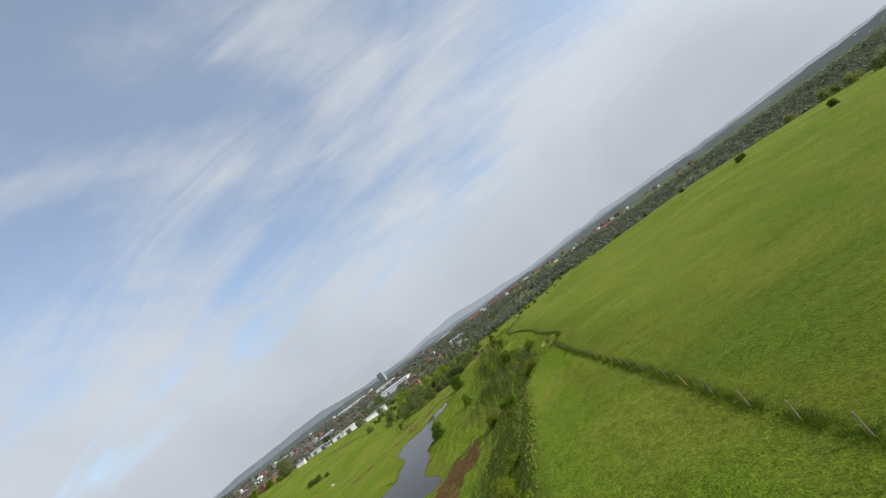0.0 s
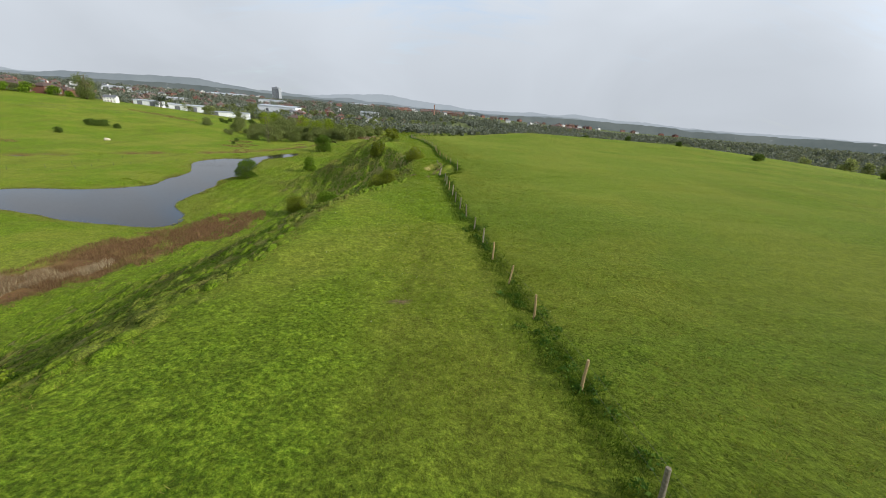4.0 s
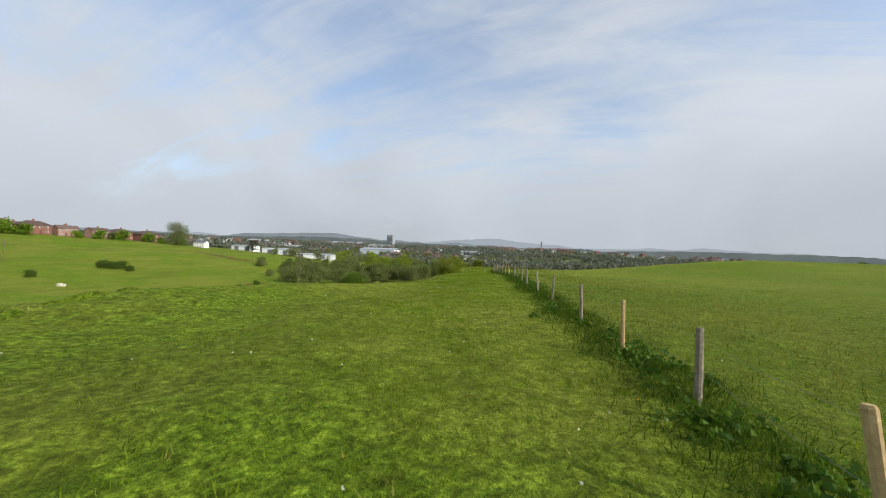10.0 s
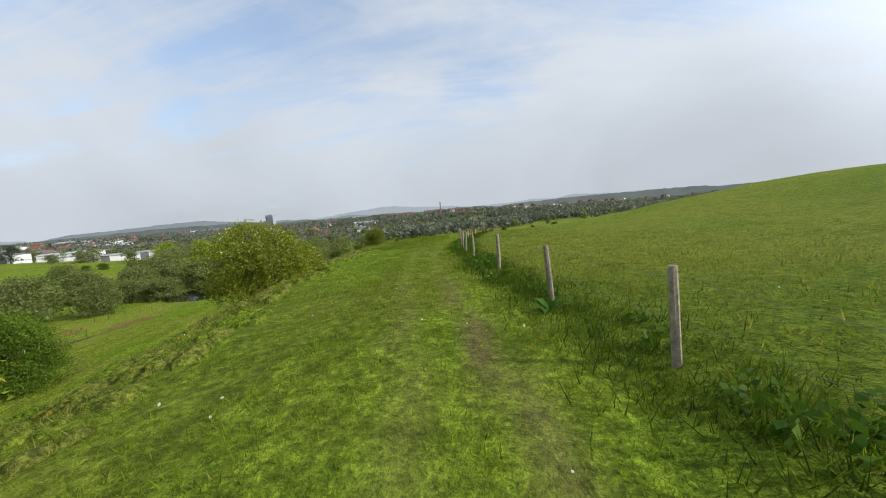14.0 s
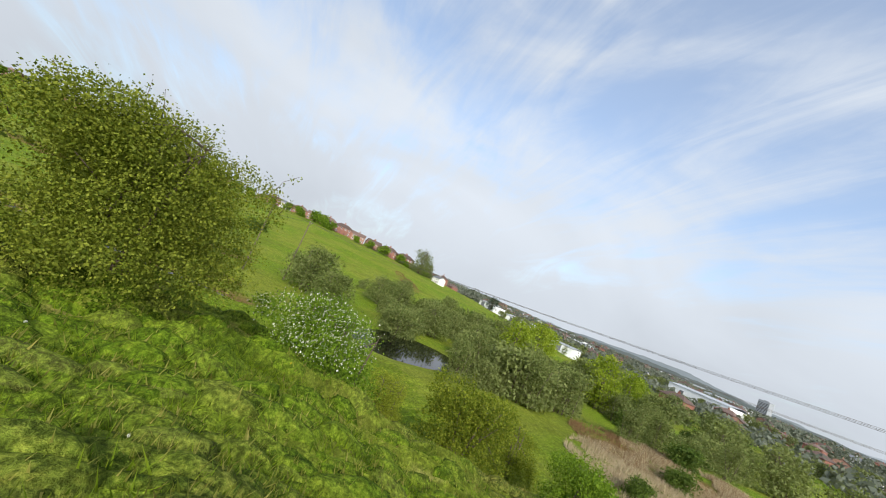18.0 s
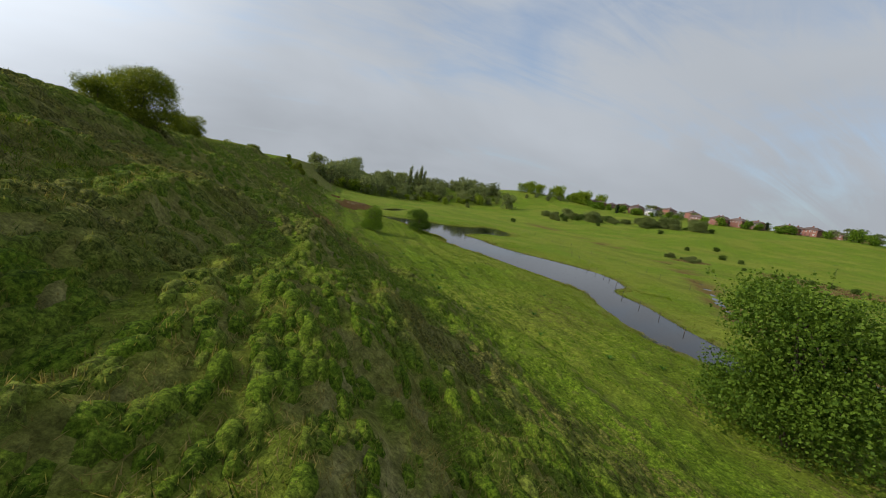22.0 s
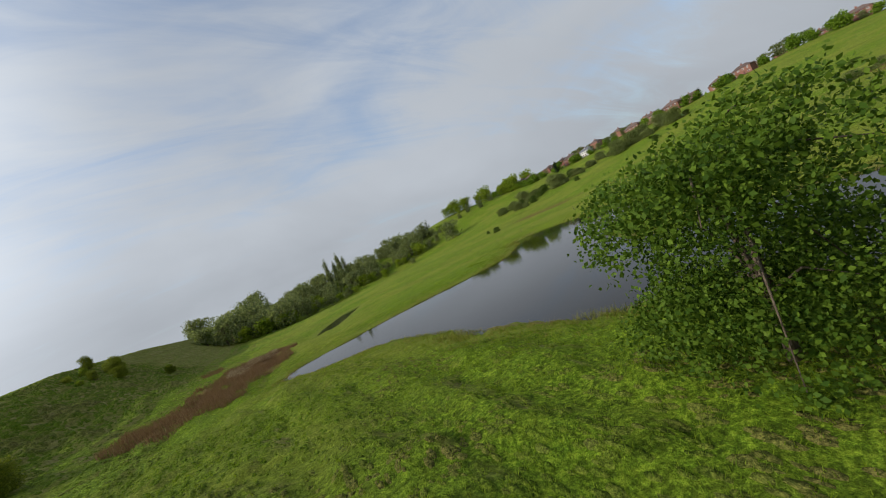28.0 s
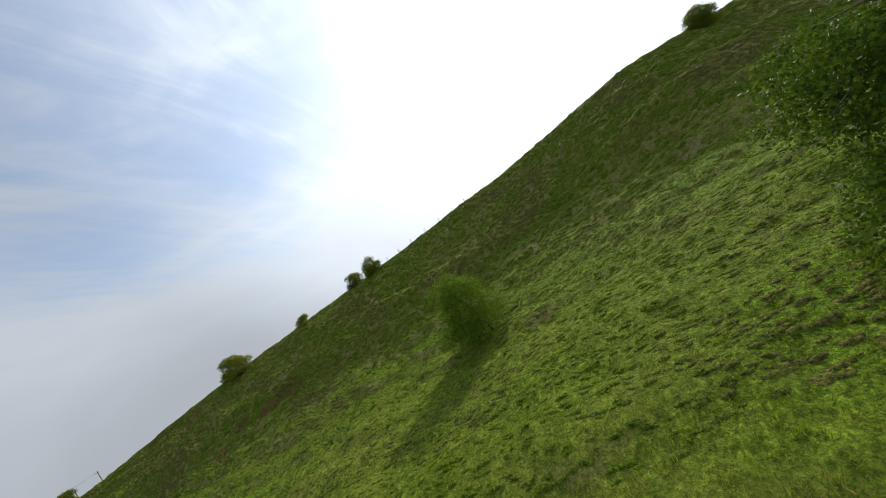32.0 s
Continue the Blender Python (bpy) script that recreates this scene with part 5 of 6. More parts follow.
stand("elder", "small bush scattered over the field's far edge", "bush", 3.6, 4.2, DARKLEAF, 68, [(150, 150, 1), (158, 158, .9), (112, 205, .9), (135, 190, .8), (95, 230, 1.0), (88, 243, .9), (180, 120, 1.1), (70, 262, .8), (-8.5, 240, .45)], "bushes at the field edge", stem=0.1, stems=3, **dict(mid, leaf_size=0.26, spread=0.3))
stand("poplar", "slender upright poplar above the wood", "tree", 19.0, 3.2, HAZED_TREE, 69, [(-131, -268, 1.35), (-137, -271, 1.25), (-124, -270, 1.2), (-141, -268, 1.05)], "poplars", stem=0.08, **mid)
stand("orchard_tree", "leafy garden tree in front of the brick houses", "tree", 7.5, 7.5, FRESH, 77, [(float(np.interp(yy, ROW_Y, ROW_X)) + hedge.uniform(8, 16), yy + hedge.gauss(0, 5), hedge.uniform(.6, 1.5)) for yy in np.arange(-320, 290, 11.0)], "garden trees", stem=0.06, **far)
stand("cypress", "narrow dark conifer among the houses", "tree", 12.0, 4.4, CONIFER, 70, [(-341, -158, 1.0), (-420, 190, .6), (-425, -60, .7)], "conifers", stem=0.06, **mid)
stand("garden_tree", "rounded garden tree among the hilltop houses", "tree", 9.0, 8.5, HAZED_TREE, 71,
      [(float(np.interp(yy, ROW_Y, ROW_X)) + hedge.uniform(-22, 14), yy + hedge.gauss(0, 4), hedge.uniform(.5, .9) * (0.55 + 1.6 * float(sstep(0.4, 0.75, vnoise(np.array([yy / 42.0]), np.array([7.3]))[0])))) for yy in np.arange(-330, 300, 5.0) + 6] + [(-447, -12, 2.3), (-442, -3, 2.5), (-450, 4, 2.0), (-440, -20, 1.8), (-412, -186, 2.0), (-408, -176, 2.1), (-416, -168, 1.7), (-420, -130, 1.6), (-436, -66, 1.6), (-455, 60, 1.6), (-450, 96, 1.7), (-425, 140, 1.5), (-372, 205, 1.3), (-317, -262, 1.6), (-300, -266, 1.5), (-330, -255, 1.5), (-283, -262, 1.3), (-308, -250, 1.4)], "garden trees", stem=0.1, **far)
stand("sallow", "olive-green sallow scrub on the hillside meadow", "bush", 4.2, 6.0, GREYLEAF, 75, [(-236 - 84 * t + hedge.gauss(0, 9), -128 + 92 * t + hedge.gauss(0, 11), hedge.choice((.5, .6, .8, 1.0, 1.5))) for t in np.linspace(0, 1, 46)] + [(hedge.uniform(-140, -68), hedge.uniform(222, 300), hedge.uniform(.6, 1.3)) for _ in range(52)] + [(-176 + hedge.gauss(0, 6), 75 + hedge.gauss(0, 5), hedge.uniform(.2, .4)) for _ in range(10)], "sallow scrub", stem=0.06, stems=4, **dict(mid, leaf_size=0.28, spread=0.34))
stand("maple", "lighter green tree at the edge of the wood", "tree", 9.0, 8.0, LIMELEAF, 76, [(float(np.interp(t, [0, .4, 1], [-28, -122, -325])) + hedge.gauss(0, 6), float(np.interp(t, [0, .4, 1], [-180, -212, -262])) + hedge.gauss(0, 8), hedge.uniform(.5, 1.25)) for t in np.linspace(0, 0.8, 28)] + [(-290 - 100 * u + hedge.gauss(0, 6), -300 + 70 * u + hedge.gauss(0, 9), hedge.uniform(1.0, 2.0)) for u in np.linspace(0, 1, 18)], "trees in the wood", stem=0.06, **far)
stand("great_tree", "tall broad tree standing alone at the end of the houses", "tree", 17.0, 13.0, GREYLEAF, 72, [(-294, 281, 1.35), (-306, 292, .6)], "tall trees", stem=0.03, **dict(mid, clusters=1100, low=-0.1))
stand("round_tree", "dark round evergreen tree beside white buildings", "tree", 13.0, 12.0, CONIFER, 73, [(-281, 343, 1.0)], "dark trees", stem=0.08, **mid)
stand("sycamore", "green tree on the valley floor before the town", "tree", 9.0, 9.0, HAZED_TREE, 74, [(hedge.uniform(-330, -120), hedge.uniform(335, 600), hedge.uniform(.7, 1.3)) for _ in range(110)] + [(hedge.uniform(-130, -40), hedge.uniform(425, 620), hedge.uniform(.7, 1.2)) for _ in range(50)] + [(hedge.uniform(-420, -300), hedge.uniform(370, 560), hedge.uniform(.6, 1.0)) for _ in range(24)]
      + [(hedge.uniform(-60, 230), hedge.uniform(430, 720), hedge.uniform(.6, 1.0)) for _ in range(56)], "trees before the town", stem=0.1, **far)


def far_wood():
    """The many small trees among and behind the town's roofs."""
    rg = np.random.RandomState(9)
    k = 13000
    az = np.radians(rg.uniform(-62, 112, k))
    rr = np.where(np.degrees(az) > -8, rg.uniform(400, 900, k), np.interp(np.degrees(az), [-62, -50, -42, -8], [600, 560, 440, 420]) + rg.rand(k) ** 0.8 * 760)
    x, y = np.sin(az) * rr, np.cos(az) * rr
    keep = (vnoise(x / 90 + 4, y / 60) > np.where(np.degrees(az) > 20, 0.22, 0.34)) & (np.hypot((x + 262) / 48, (y - 560) / 55) > 1) & (np.hypot((x + 585) / 60, (y - 975) / 60) > 1) & (np.hypot((x + 372) / 45, (y - 775) / 45) > 1)
    x, y, rr = x[keep], y[keep], rr[keep]
    h = rg.uniform(4, 11, len(x))
    z = ground_z(x, y, False)
    per = 22
    d = rg.normal(size=(len(x), per, 3))
    d /= np.linalg.norm(d, axis=2)[..., None]
    c = np.stack([x, y, z + h * 0.55], 1)[:, None] + d * rg.uniform(0.6, 1.0, (len(x), per, 1)) * np.stack([h * 0.5, h * 0.5, h * 0.48], 1)[:, None]
    tagged(new("woodland", quad_mesh("woodland", leaf_quads(c.reshape(-1, 3), 3.0, rg), HAZED_WOOD)), "scattered woodland and hedges around the distant town", "woodland", kind="stuff")


far_wood()

# ---- overhead line ----
POLE_WOOD = simple("pole_wood", (0.10, 0.075, 0.055), (0.19, 0.15, 0.11), 8.0, 0.85, 0.2, 0.3)
CERAMIC = simple("insulator", (0.25, 0.22, 0.2), (0.4, 0.36, 0.33), 5.0, 0.3, 0.5)


def power_pole(x, y, h, turn, label="weathered wooden power pole with a cross-arm and insulators"):
    top = thing("power_pole", label, "power pole", on_ground(x, y, 0.0), "power poles", turn)
    part("shaft", mesh_of("shaft", *tube([(0, 0, -0.5), (0, 0, h * 0.5), (0, 0, h)], [0.14, 0.12, 0.10], 9), POLE_WOOD), top)
    arm = part("crossarm", mesh_of("crossarm", *boxes([(-1.15, 1.15, 0.09, 0.2, h - 0.45, h - 0.32)]), POLE_WOOD), top)
    ins = mesh_of("insulator", *tube([(0, 0, 0), (0, 0, 0.08), (0, 0, 0.1), (0, 0, 0.2), (0, 0, 0.24)], [0.03, 0.03, 0.075, 0.07, 0.03], 8), CERAMIC)
    for u in (-1.05, 0.0, 1.05):
        part("insulator", ins, arm, "", pose(u, 0.145 if u else 0.0, h - 0.32 if u else h))
    part("brace", mesh_of("brace", *tubes([([(-0.6, 0.15, h - 0.45), (-0.1, 0.1, h - 0.95)], [0.02, 0.02]), ([(0.6, 0.15, h - 0.45), (0.1, 0.1, h - 0.95)], [0.02, 0.02])], 4), WIRE), top)
    return Vector(on_ground(x, y, 0.0)) + Vector((0, 0, h - 0.05)), turn


P1, P2 = power_pole(-7.3, 247.5, 8.4, 40), power_pole(-10.7, 254.5, 8.0, 40, "slender wooden power pole beside a taller one")
WA, WC = power_pole(-107.2, 195.3, 14.6, 15), power_pole(-112.0, 203.0, 14.2, 15, "tall wooden pole of a pair above the brook")
HA, HB = power_pole(-226, 150, 9.0, 70, "wooden power pole on the hillside pasture"), power_pole(-232, 161, 9.0, 70, "second wooden power pole on the pasture")


def span(a, b, sag, label):
    (pa, ta), (pb, tb) = a, b
    top = thing("power_line", label, "power line", pa)
    for u in (-1.05, 0.0, 1.05):
        qa = Vector((math.cos(radians(ta)) * u, math.sin(radians(ta)) * u, 0))
        qb = pb - pa + Vector((math.cos(radians(tb)) * u, math.sin(radians(tb)) * u, 0))
        pts = [qa.lerp(qb, s) - Vector((0, 0, sag * 4 * s * (1 - s))) for s in np.linspace(0, 1, 13)]
        part("wire", mesh_of("wire", *tube(pts, [0.012] * 13, 4), WIRE), top)


for a, b, sag in ((P1, WA, 2.0), (P2, WC, 2.0), (WA, HA, 2.2), (WC, HB, 2.2)):
    span(a, b, sag, "thin sagging electric wires between wooden poles")

# ---- broken field wall, pale rock, tarpaulin ----
WALLSTONE = simple("dark_wall_stone", (0.09, 0.08, 0.065), (0.24, 0.21, 0.17), 3.0, 0.95, 0.15, 0.6, per_object=0.35)


def rock_mesh(seed, sx, sy, sz, mat):
    rg = random.Random(seed)
    bm = bmesh.new()
    bmesh.ops.create_icosphere(bm, subdivisions=2, radius=0.5)
    for v in bm.verts:
        k = 1 + rg.uniform(-0.16, 0.16)
        v.co = Vector((max(-0.42, min(0.42, v.co.x)) * sx * k, max(-0.4, min(0.4, v.co.y)) * sy * k, max(-0.4, min(0.4, v.co.z)) * sz * k))
    me = bpy.data.meshes.new("stone")
    bm.to_mesh(me)
    bm.free()
    me.materials.append(mat)
    return me


STONES = [rock_mesh(i, 0.75, 0.5, 0.38, WALLSTONE) for i in range(5)]
fieldwall = tagged(new("field_wall"), "tumbled dark dry-stone wall along the field's edge", "stone wall", kind="structure")
fieldwall.matrix_basis = pose(*on_ground(-42, 226, 0))
rng = random.Random(8)
wall_line = np.array([(-42, 226), (-35, 232), (-28, 236.5), (-20, 241), (-13, 246)], float)
wall_s = np.concatenate([[0], np.cumsum(np.hypot(*np.diff(wall_line, axis=0).T))])
at = 0.0
while at < wall_s[-1]:
    x, y = np.interp(at, wall_s, wall_line[:, 0]), np.interp(at, wall_s, wall_line[:, 1])
    for c in range(rng.choice((1, 2, 2, 3))):
        px, py = x + rng.gauss(0, 0.12), y + rng.gauss(0, 0.12)
        part("stone", rng.choice(STONES), fieldwall, "", fieldwall.matrix_basis.inverted() @ pose(px, py, float(ground_z(px, py)) + 0.10 + c * 0.27, rng.uniform(-12, 12), rng.uniform(-12, 12), 35 + rng.uniform(-25, 25)))
    at += 0.55
rock = tagged(new("boulder", rock_mesh(31, 2.6, 1.8, 1.5, STONE)), "large pale sandstone boulder lying in the meadow", "boulder")
rock.matrix_basis = pose(-161, 145.5, float(ground_z(-161, 145.5)) + 0.35, 0, 8, 30)
TARP = simple("blue_tarpaulin", (0.01, 0.12, 0.42), (0.02, 0.20, 0.60), 2.0, 0.5, 0.4, 0.4)
sheet = tagged(new("tarpaulin", rock_mesh(41, 2.2, 1.5, 1.3, TARP)), "crumpled bright blue tarpaulin over a small heap", "tarpaulin")
sheet.matrix_basis = pose(-103, 228, float(ground_z(-103, 228)) + 0.3, 0, 0, 20)

# ---- palisade beyond the field ----
STEEL = simple("galvanised_steel", (0.30, 0.32, 0.33), (0.45, 0.47, 0.48), 5.0, 0.5, 0.5, metal=0.5)
pal = np.array([(215, -90), (216, -30), (218, 20), (226, 70), (240, 130)], float)
pal_s = np.concatenate([[0], np.cumsum(np.hypot(*np.diff(pal, axis=0).T))])
palisade = thing("palisade_fence", "long grey steel palisade fence before the wood", "fence", on_ground(215, -90, 0))
PALE = mesh_of("panel", *boxes([(-2.0, 2.0, -0.03, 0.03, 0.0, 2.2)] + [(-2.0 + k * 0.25, -1.84 + k * 0.25, -0.06, -0.03, -0.2, 2.5) for k in range(16)]), STEEL)
for at in np.arange(0, pal_s[-1], 4.0):
    x, y = np.interp(at, pal_s, pal[:, 0]), np.interp(at, pal_s, pal[:, 1])
    part("panel", PALE, palisade, "", palisade.matrix_basis.inverted() @ pose(x, y, float(ground_z(x, y)), 0, 0, 86))

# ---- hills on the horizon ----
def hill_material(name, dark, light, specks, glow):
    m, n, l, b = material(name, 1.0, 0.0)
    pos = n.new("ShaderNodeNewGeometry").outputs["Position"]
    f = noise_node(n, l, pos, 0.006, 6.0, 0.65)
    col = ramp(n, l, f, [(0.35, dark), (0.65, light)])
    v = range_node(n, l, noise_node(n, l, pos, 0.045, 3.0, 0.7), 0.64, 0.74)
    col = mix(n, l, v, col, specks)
    # haze is put into the colour, and the slopes glow instead of being lit
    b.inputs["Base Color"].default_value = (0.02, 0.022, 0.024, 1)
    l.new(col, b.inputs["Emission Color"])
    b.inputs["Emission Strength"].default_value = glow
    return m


def ridge(label, radius, base, bumps, rough, mat, seed, lo, hi):
    az = np.arange(lo, hi, 0.25)
    top = np.full(az.shape, base, float)
    for c, w, h in bumps:
        top += h * np.exp(-((az - c) / w) ** 2)
    top += rough * (vnoise(az / 3 + seed, az * 0 + seed) - 0.5) * 2 + rough * 0.5 * (vnoise(az * 2 + seed, az * 0 + 3) - 0.5)
    v, f = [], []
    for i, a in enumerate(np.radians(az)):
        for r, z in ((radius - 40, -30), (radius - 20, -22 + (top[i] + 22) * 0.5), (radius, top[i]), (radius + 60, -30)):
            v.append((math.sin(a) * r, math.cos(a) * r, z))
        if i:
            for q in range(3):
                f.append((4 * i - 4 + q, 4 * i + q, 4 * i + q + 1, 4 * i - 3 + q))
    return tagged(new("backdrop", mesh_of("hills", v, f, mat, True)), label, "hills", kind="structure")


# bluer and paler with distance: haze painted as glowing colour
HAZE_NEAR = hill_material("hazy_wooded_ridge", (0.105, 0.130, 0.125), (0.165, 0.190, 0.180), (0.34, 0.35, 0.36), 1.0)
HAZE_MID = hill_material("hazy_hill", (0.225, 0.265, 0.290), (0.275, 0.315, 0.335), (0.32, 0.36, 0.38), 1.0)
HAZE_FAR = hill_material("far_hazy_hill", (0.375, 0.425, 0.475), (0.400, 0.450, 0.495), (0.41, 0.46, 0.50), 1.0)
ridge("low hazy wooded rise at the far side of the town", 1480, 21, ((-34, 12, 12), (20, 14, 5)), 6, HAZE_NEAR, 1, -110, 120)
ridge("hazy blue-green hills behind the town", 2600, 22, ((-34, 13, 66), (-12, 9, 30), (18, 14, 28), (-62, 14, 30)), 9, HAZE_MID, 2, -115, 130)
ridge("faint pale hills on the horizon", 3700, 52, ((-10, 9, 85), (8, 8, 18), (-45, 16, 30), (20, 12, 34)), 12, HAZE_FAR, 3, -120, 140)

# ---- grass ----
def tri_mesh(name, co, mat):
    k = len(co)
    me = bpy.data.meshes.new(name)
    me.vertices.add(k * 3)
    me.vertices.foreach_set("co", np.ascontiguousarray(co, dtype=np.float32).ravel())
    me.loops.add(k * 3)
    me.loops.foreach_set("vertex_index", np.arange(k * 3))
    me.polygons.add(k)
    me.polygons.foreach_set("loop_start", np.arange(0, k * 3, 3))
    me.update(calc_edges=True)
    me.materials.append(mat)
    return me


def blades(rg, x, y, z, length, width, lean):
    """One leaning blade for each place."""
    k = len(x)
    w = rg.uniform(0, 2 * np.pi, k)
    s = np.stack([np.cos(w), np.sin(w), np.zeros(k)], 1) * width[:, None]
    base = np.stack([x, y, z - 0.02], 1)
    t = np.stack([rg.normal(size=k) * lean, rg.normal(size=k) * lean, np.ones(k)], 1)
    t *= (length / np.linalg.norm(t, axis=1))[:, None]
    return np.stack([base - s, base + s, base + t], 1)


def height_at(x, y):
    """Height of the ground mesh below the places."""
    i = np.clip(np.searchsorted(gx, x) - 1, 0, len(gx) - 2)
    j = np.clip(np.searchsorted(gy, y) - 1, 0, len(gy) - 2)
    u, v = (x - gx[i]) / (gx[i + 1] - gx[i]), (y - gy[j]) / (gy[j + 1] - gy[j])
    return (GZ[j, i] * (1 - u) + GZ[j, i + 1] * u) * (1 - v) + (GZ[j + 1, i] * (1 - u) + GZ[j + 1, i + 1] * u) * v


WAY_Y = [-30, 0, 20, 36, 54, 68, 83, 100, 125, 144, 165, 183, 199, 212]
WAY_X = [0.6, 0, -0.6, -2.5, -1, -4.5, -9.7, -11, -17, -18.7, -20, -21, -23, -27]
rg = np.random.RandomState(77)


def sward(name, label, k, spread, y0, y1, len_lo, len_hi, wid, mat, lean=0.45, fence_side=None, field=None):
    y = rg.uniform(y0, y1, k)
    x = np.interp(y, WAY_Y, WAY_X) + rg.normal(size=k) * spread
    if fence_side is not None:
        x = np.interp(y, FENCE_Y, FENCE_X) + rg.normal(size=k) * fence_side
    clump = vnoise(x * 1.3, y * 1.3) * 0.6 + vnoise(x * 4.1 + 3, y * 4.1) * 0.4
    rut = x - np.interp(y, FENCE_Y, FENCE_X) + 2.6
    track = np.abs(np.abs(rut) - np.where(y > 100, 0.6, 0.0)) < np.where(y > 100, 0.26, 0.3)
    keep = (rg.rand(k) < 0.25 + 1.1 * clump) & ~(track & (rg.rand(k) < 0.8) & ((y > 24) & (y < 34) | (y > 128) & (y < 168)))
    keep &= (poly_distance(x, y, TROD, False)[0] > 0.24) | (y < 34) | (y > 42.5)
    over = x - np.interp(y, FENCE_Y, FENCE_X)
    if field is not None:
        keep &= (over > -0.6) if field else (over < -0.2)
    x, y, clump = x[keep], y[keep], clump[keep]
    h = rg.uniform(len_lo, len_hi, len(x)) * (0.45 + 1.0 * clump)
    co = blades(rg, x, y, height_at(x, y), h, rg.uniform(0.6, 1.3, len(x)) * wid, lean)
    return tagged(new(name, tri_mesh(name, co, mat)), label, "grass", kind="stuff")


sward("short_grass", "dense fresh green grass on the ridge path", 400000, 2.2, -24, 212, 0.05, 0.14, 0.006, BLADE, 0.65, field=False)
sward("long_grass", "longer green meadow grass along the ridge", 200000, 6.0, -60, 222, 0.07, 0.16, 0.009, BLADE, 0.75, field=False)
sward("field_grass", "olive-green pasture grass beside the fence", 190000, 0, -60, 222, 0.07, 0.2, 0.009, RANK, 0.5, 6.0, True)
sward("hollow_grass", "lush grass hanging over the worn hollow", 46000, 2.4, 26, 50, 0.08, 0.22, 0.007, BLADE, 0.8)
sward("fence_grass", "tall uncut grass along the fence posts", 190000, 0, -60, 215, 0.12, 0.36, 0.009, RANK, 0.7, 0.55)


def meadow_tufts(name, label, k, per, spread, y0, y1, length, wid, mat, seed, beside=None):
    """Thick tufts of leaning blades over the ridge, in drifts."""
    rs = np.random.RandomState(seed)
    y = rs.uniform(y0, y1, k)
    x = np.interp(y, WAY_Y, WAY_X) + rs.normal(size=k) * spread if beside is None else np.interp(y, FENCE_Y, FENCE_X) + beside + rs.normal(size=k) * spread
    rut = x - np.interp(y, FENCE_Y, FENCE_X) + 2.4
    keep = (rs.rand(k) < 1.3 * vnoise(x / 1.6 + 11, y / 1.9) ** 1.4 + 0.12) & ~((np.abs(np.abs(rut) - 0.6) < 0.3) & (y > 124))
    x, y = x[keep], y[keep]
    size = rs.uniform(0.6, 1.3, len(x))
    bx = np.repeat(x, per) + rs.normal(size=len(x) * per) * 0.09 * np.repeat(size, per)
    by = np.repeat(y, per) + rs.normal(size=len(x) * per) * 0.09 * np.repeat(size, per)
    h = np.repeat(size, per) * rs.uniform(0.5, 1.15, len(bx)) * length
    co = blades(rs, bx, by, height_at(bx, by), h, rs.uniform(0.7, 1.3, len(bx)) * wid, 0.6)
    return tagged(new(name, tri_mesh(name, co, mat)), label, "grass", kind="stuff")


meadow_tufts("meadow_tufts", "thick fresh tufts standing in the ridge meadow", 40000, 8, 5.5, -30, 216, 0.13, 0.009, BLADE, 81)
meadow_tufts("dark_tufts", "darker coarse tufts in the ridge meadow", 9000, 8, 6.0, -30, 216, 0.12, 0.009, RANK, 82)
meadow_tufts("field_tufts", "uneven tufts of pasture grass beyond the fence", 14000, 8, 5.0, -40, 216, 0.17, 0.012, TUSSOCK, 83, 5.0)


def fence_weeds():
    """Clumps of broad leaves along the foot of the fence."""
    rs = np.random.RandomState(84)
    k = 900
    y = rs.uniform(-30, 170, k)
    y = y[rs.rand(k) < vnoise(y / 5 + 2, y * 0) * 1.2]
    x = np.interp(y, FENCE_Y, FENCE_X) + rs.normal(size=len(y)) * 0.45 + 0.1
    per = 46
    r = rs.uniform(0.15, 0.42, len(x))
    d = rs.normal(size=(len(x), per, 3))
    d /= np.linalg.norm(d, axis=2)[..., None]
    d[..., 2] = np.abs(d[..., 2])
    c = np.stack([x, y, height_at(x, y)], 1)[:, None] + d * (r[:, None, None] * rs.uniform(0.5, 1.0, (len(x), per, 1))) * np.array([1, 1, 1.1])
    tagged(new("fence_weeds", quad_mesh("fence_weeds", leaf_quads(c.reshape(-1, 3), 0.11, rs), WEED)), "dark nettles and docks grown up along the fence", "weeds", kind="stuff")


WEED = leaf_material("weed_leaves", (0.030, 0.075, 0.008), (0.095, 0.165, 0.018), 0.3)
fence_weeds()


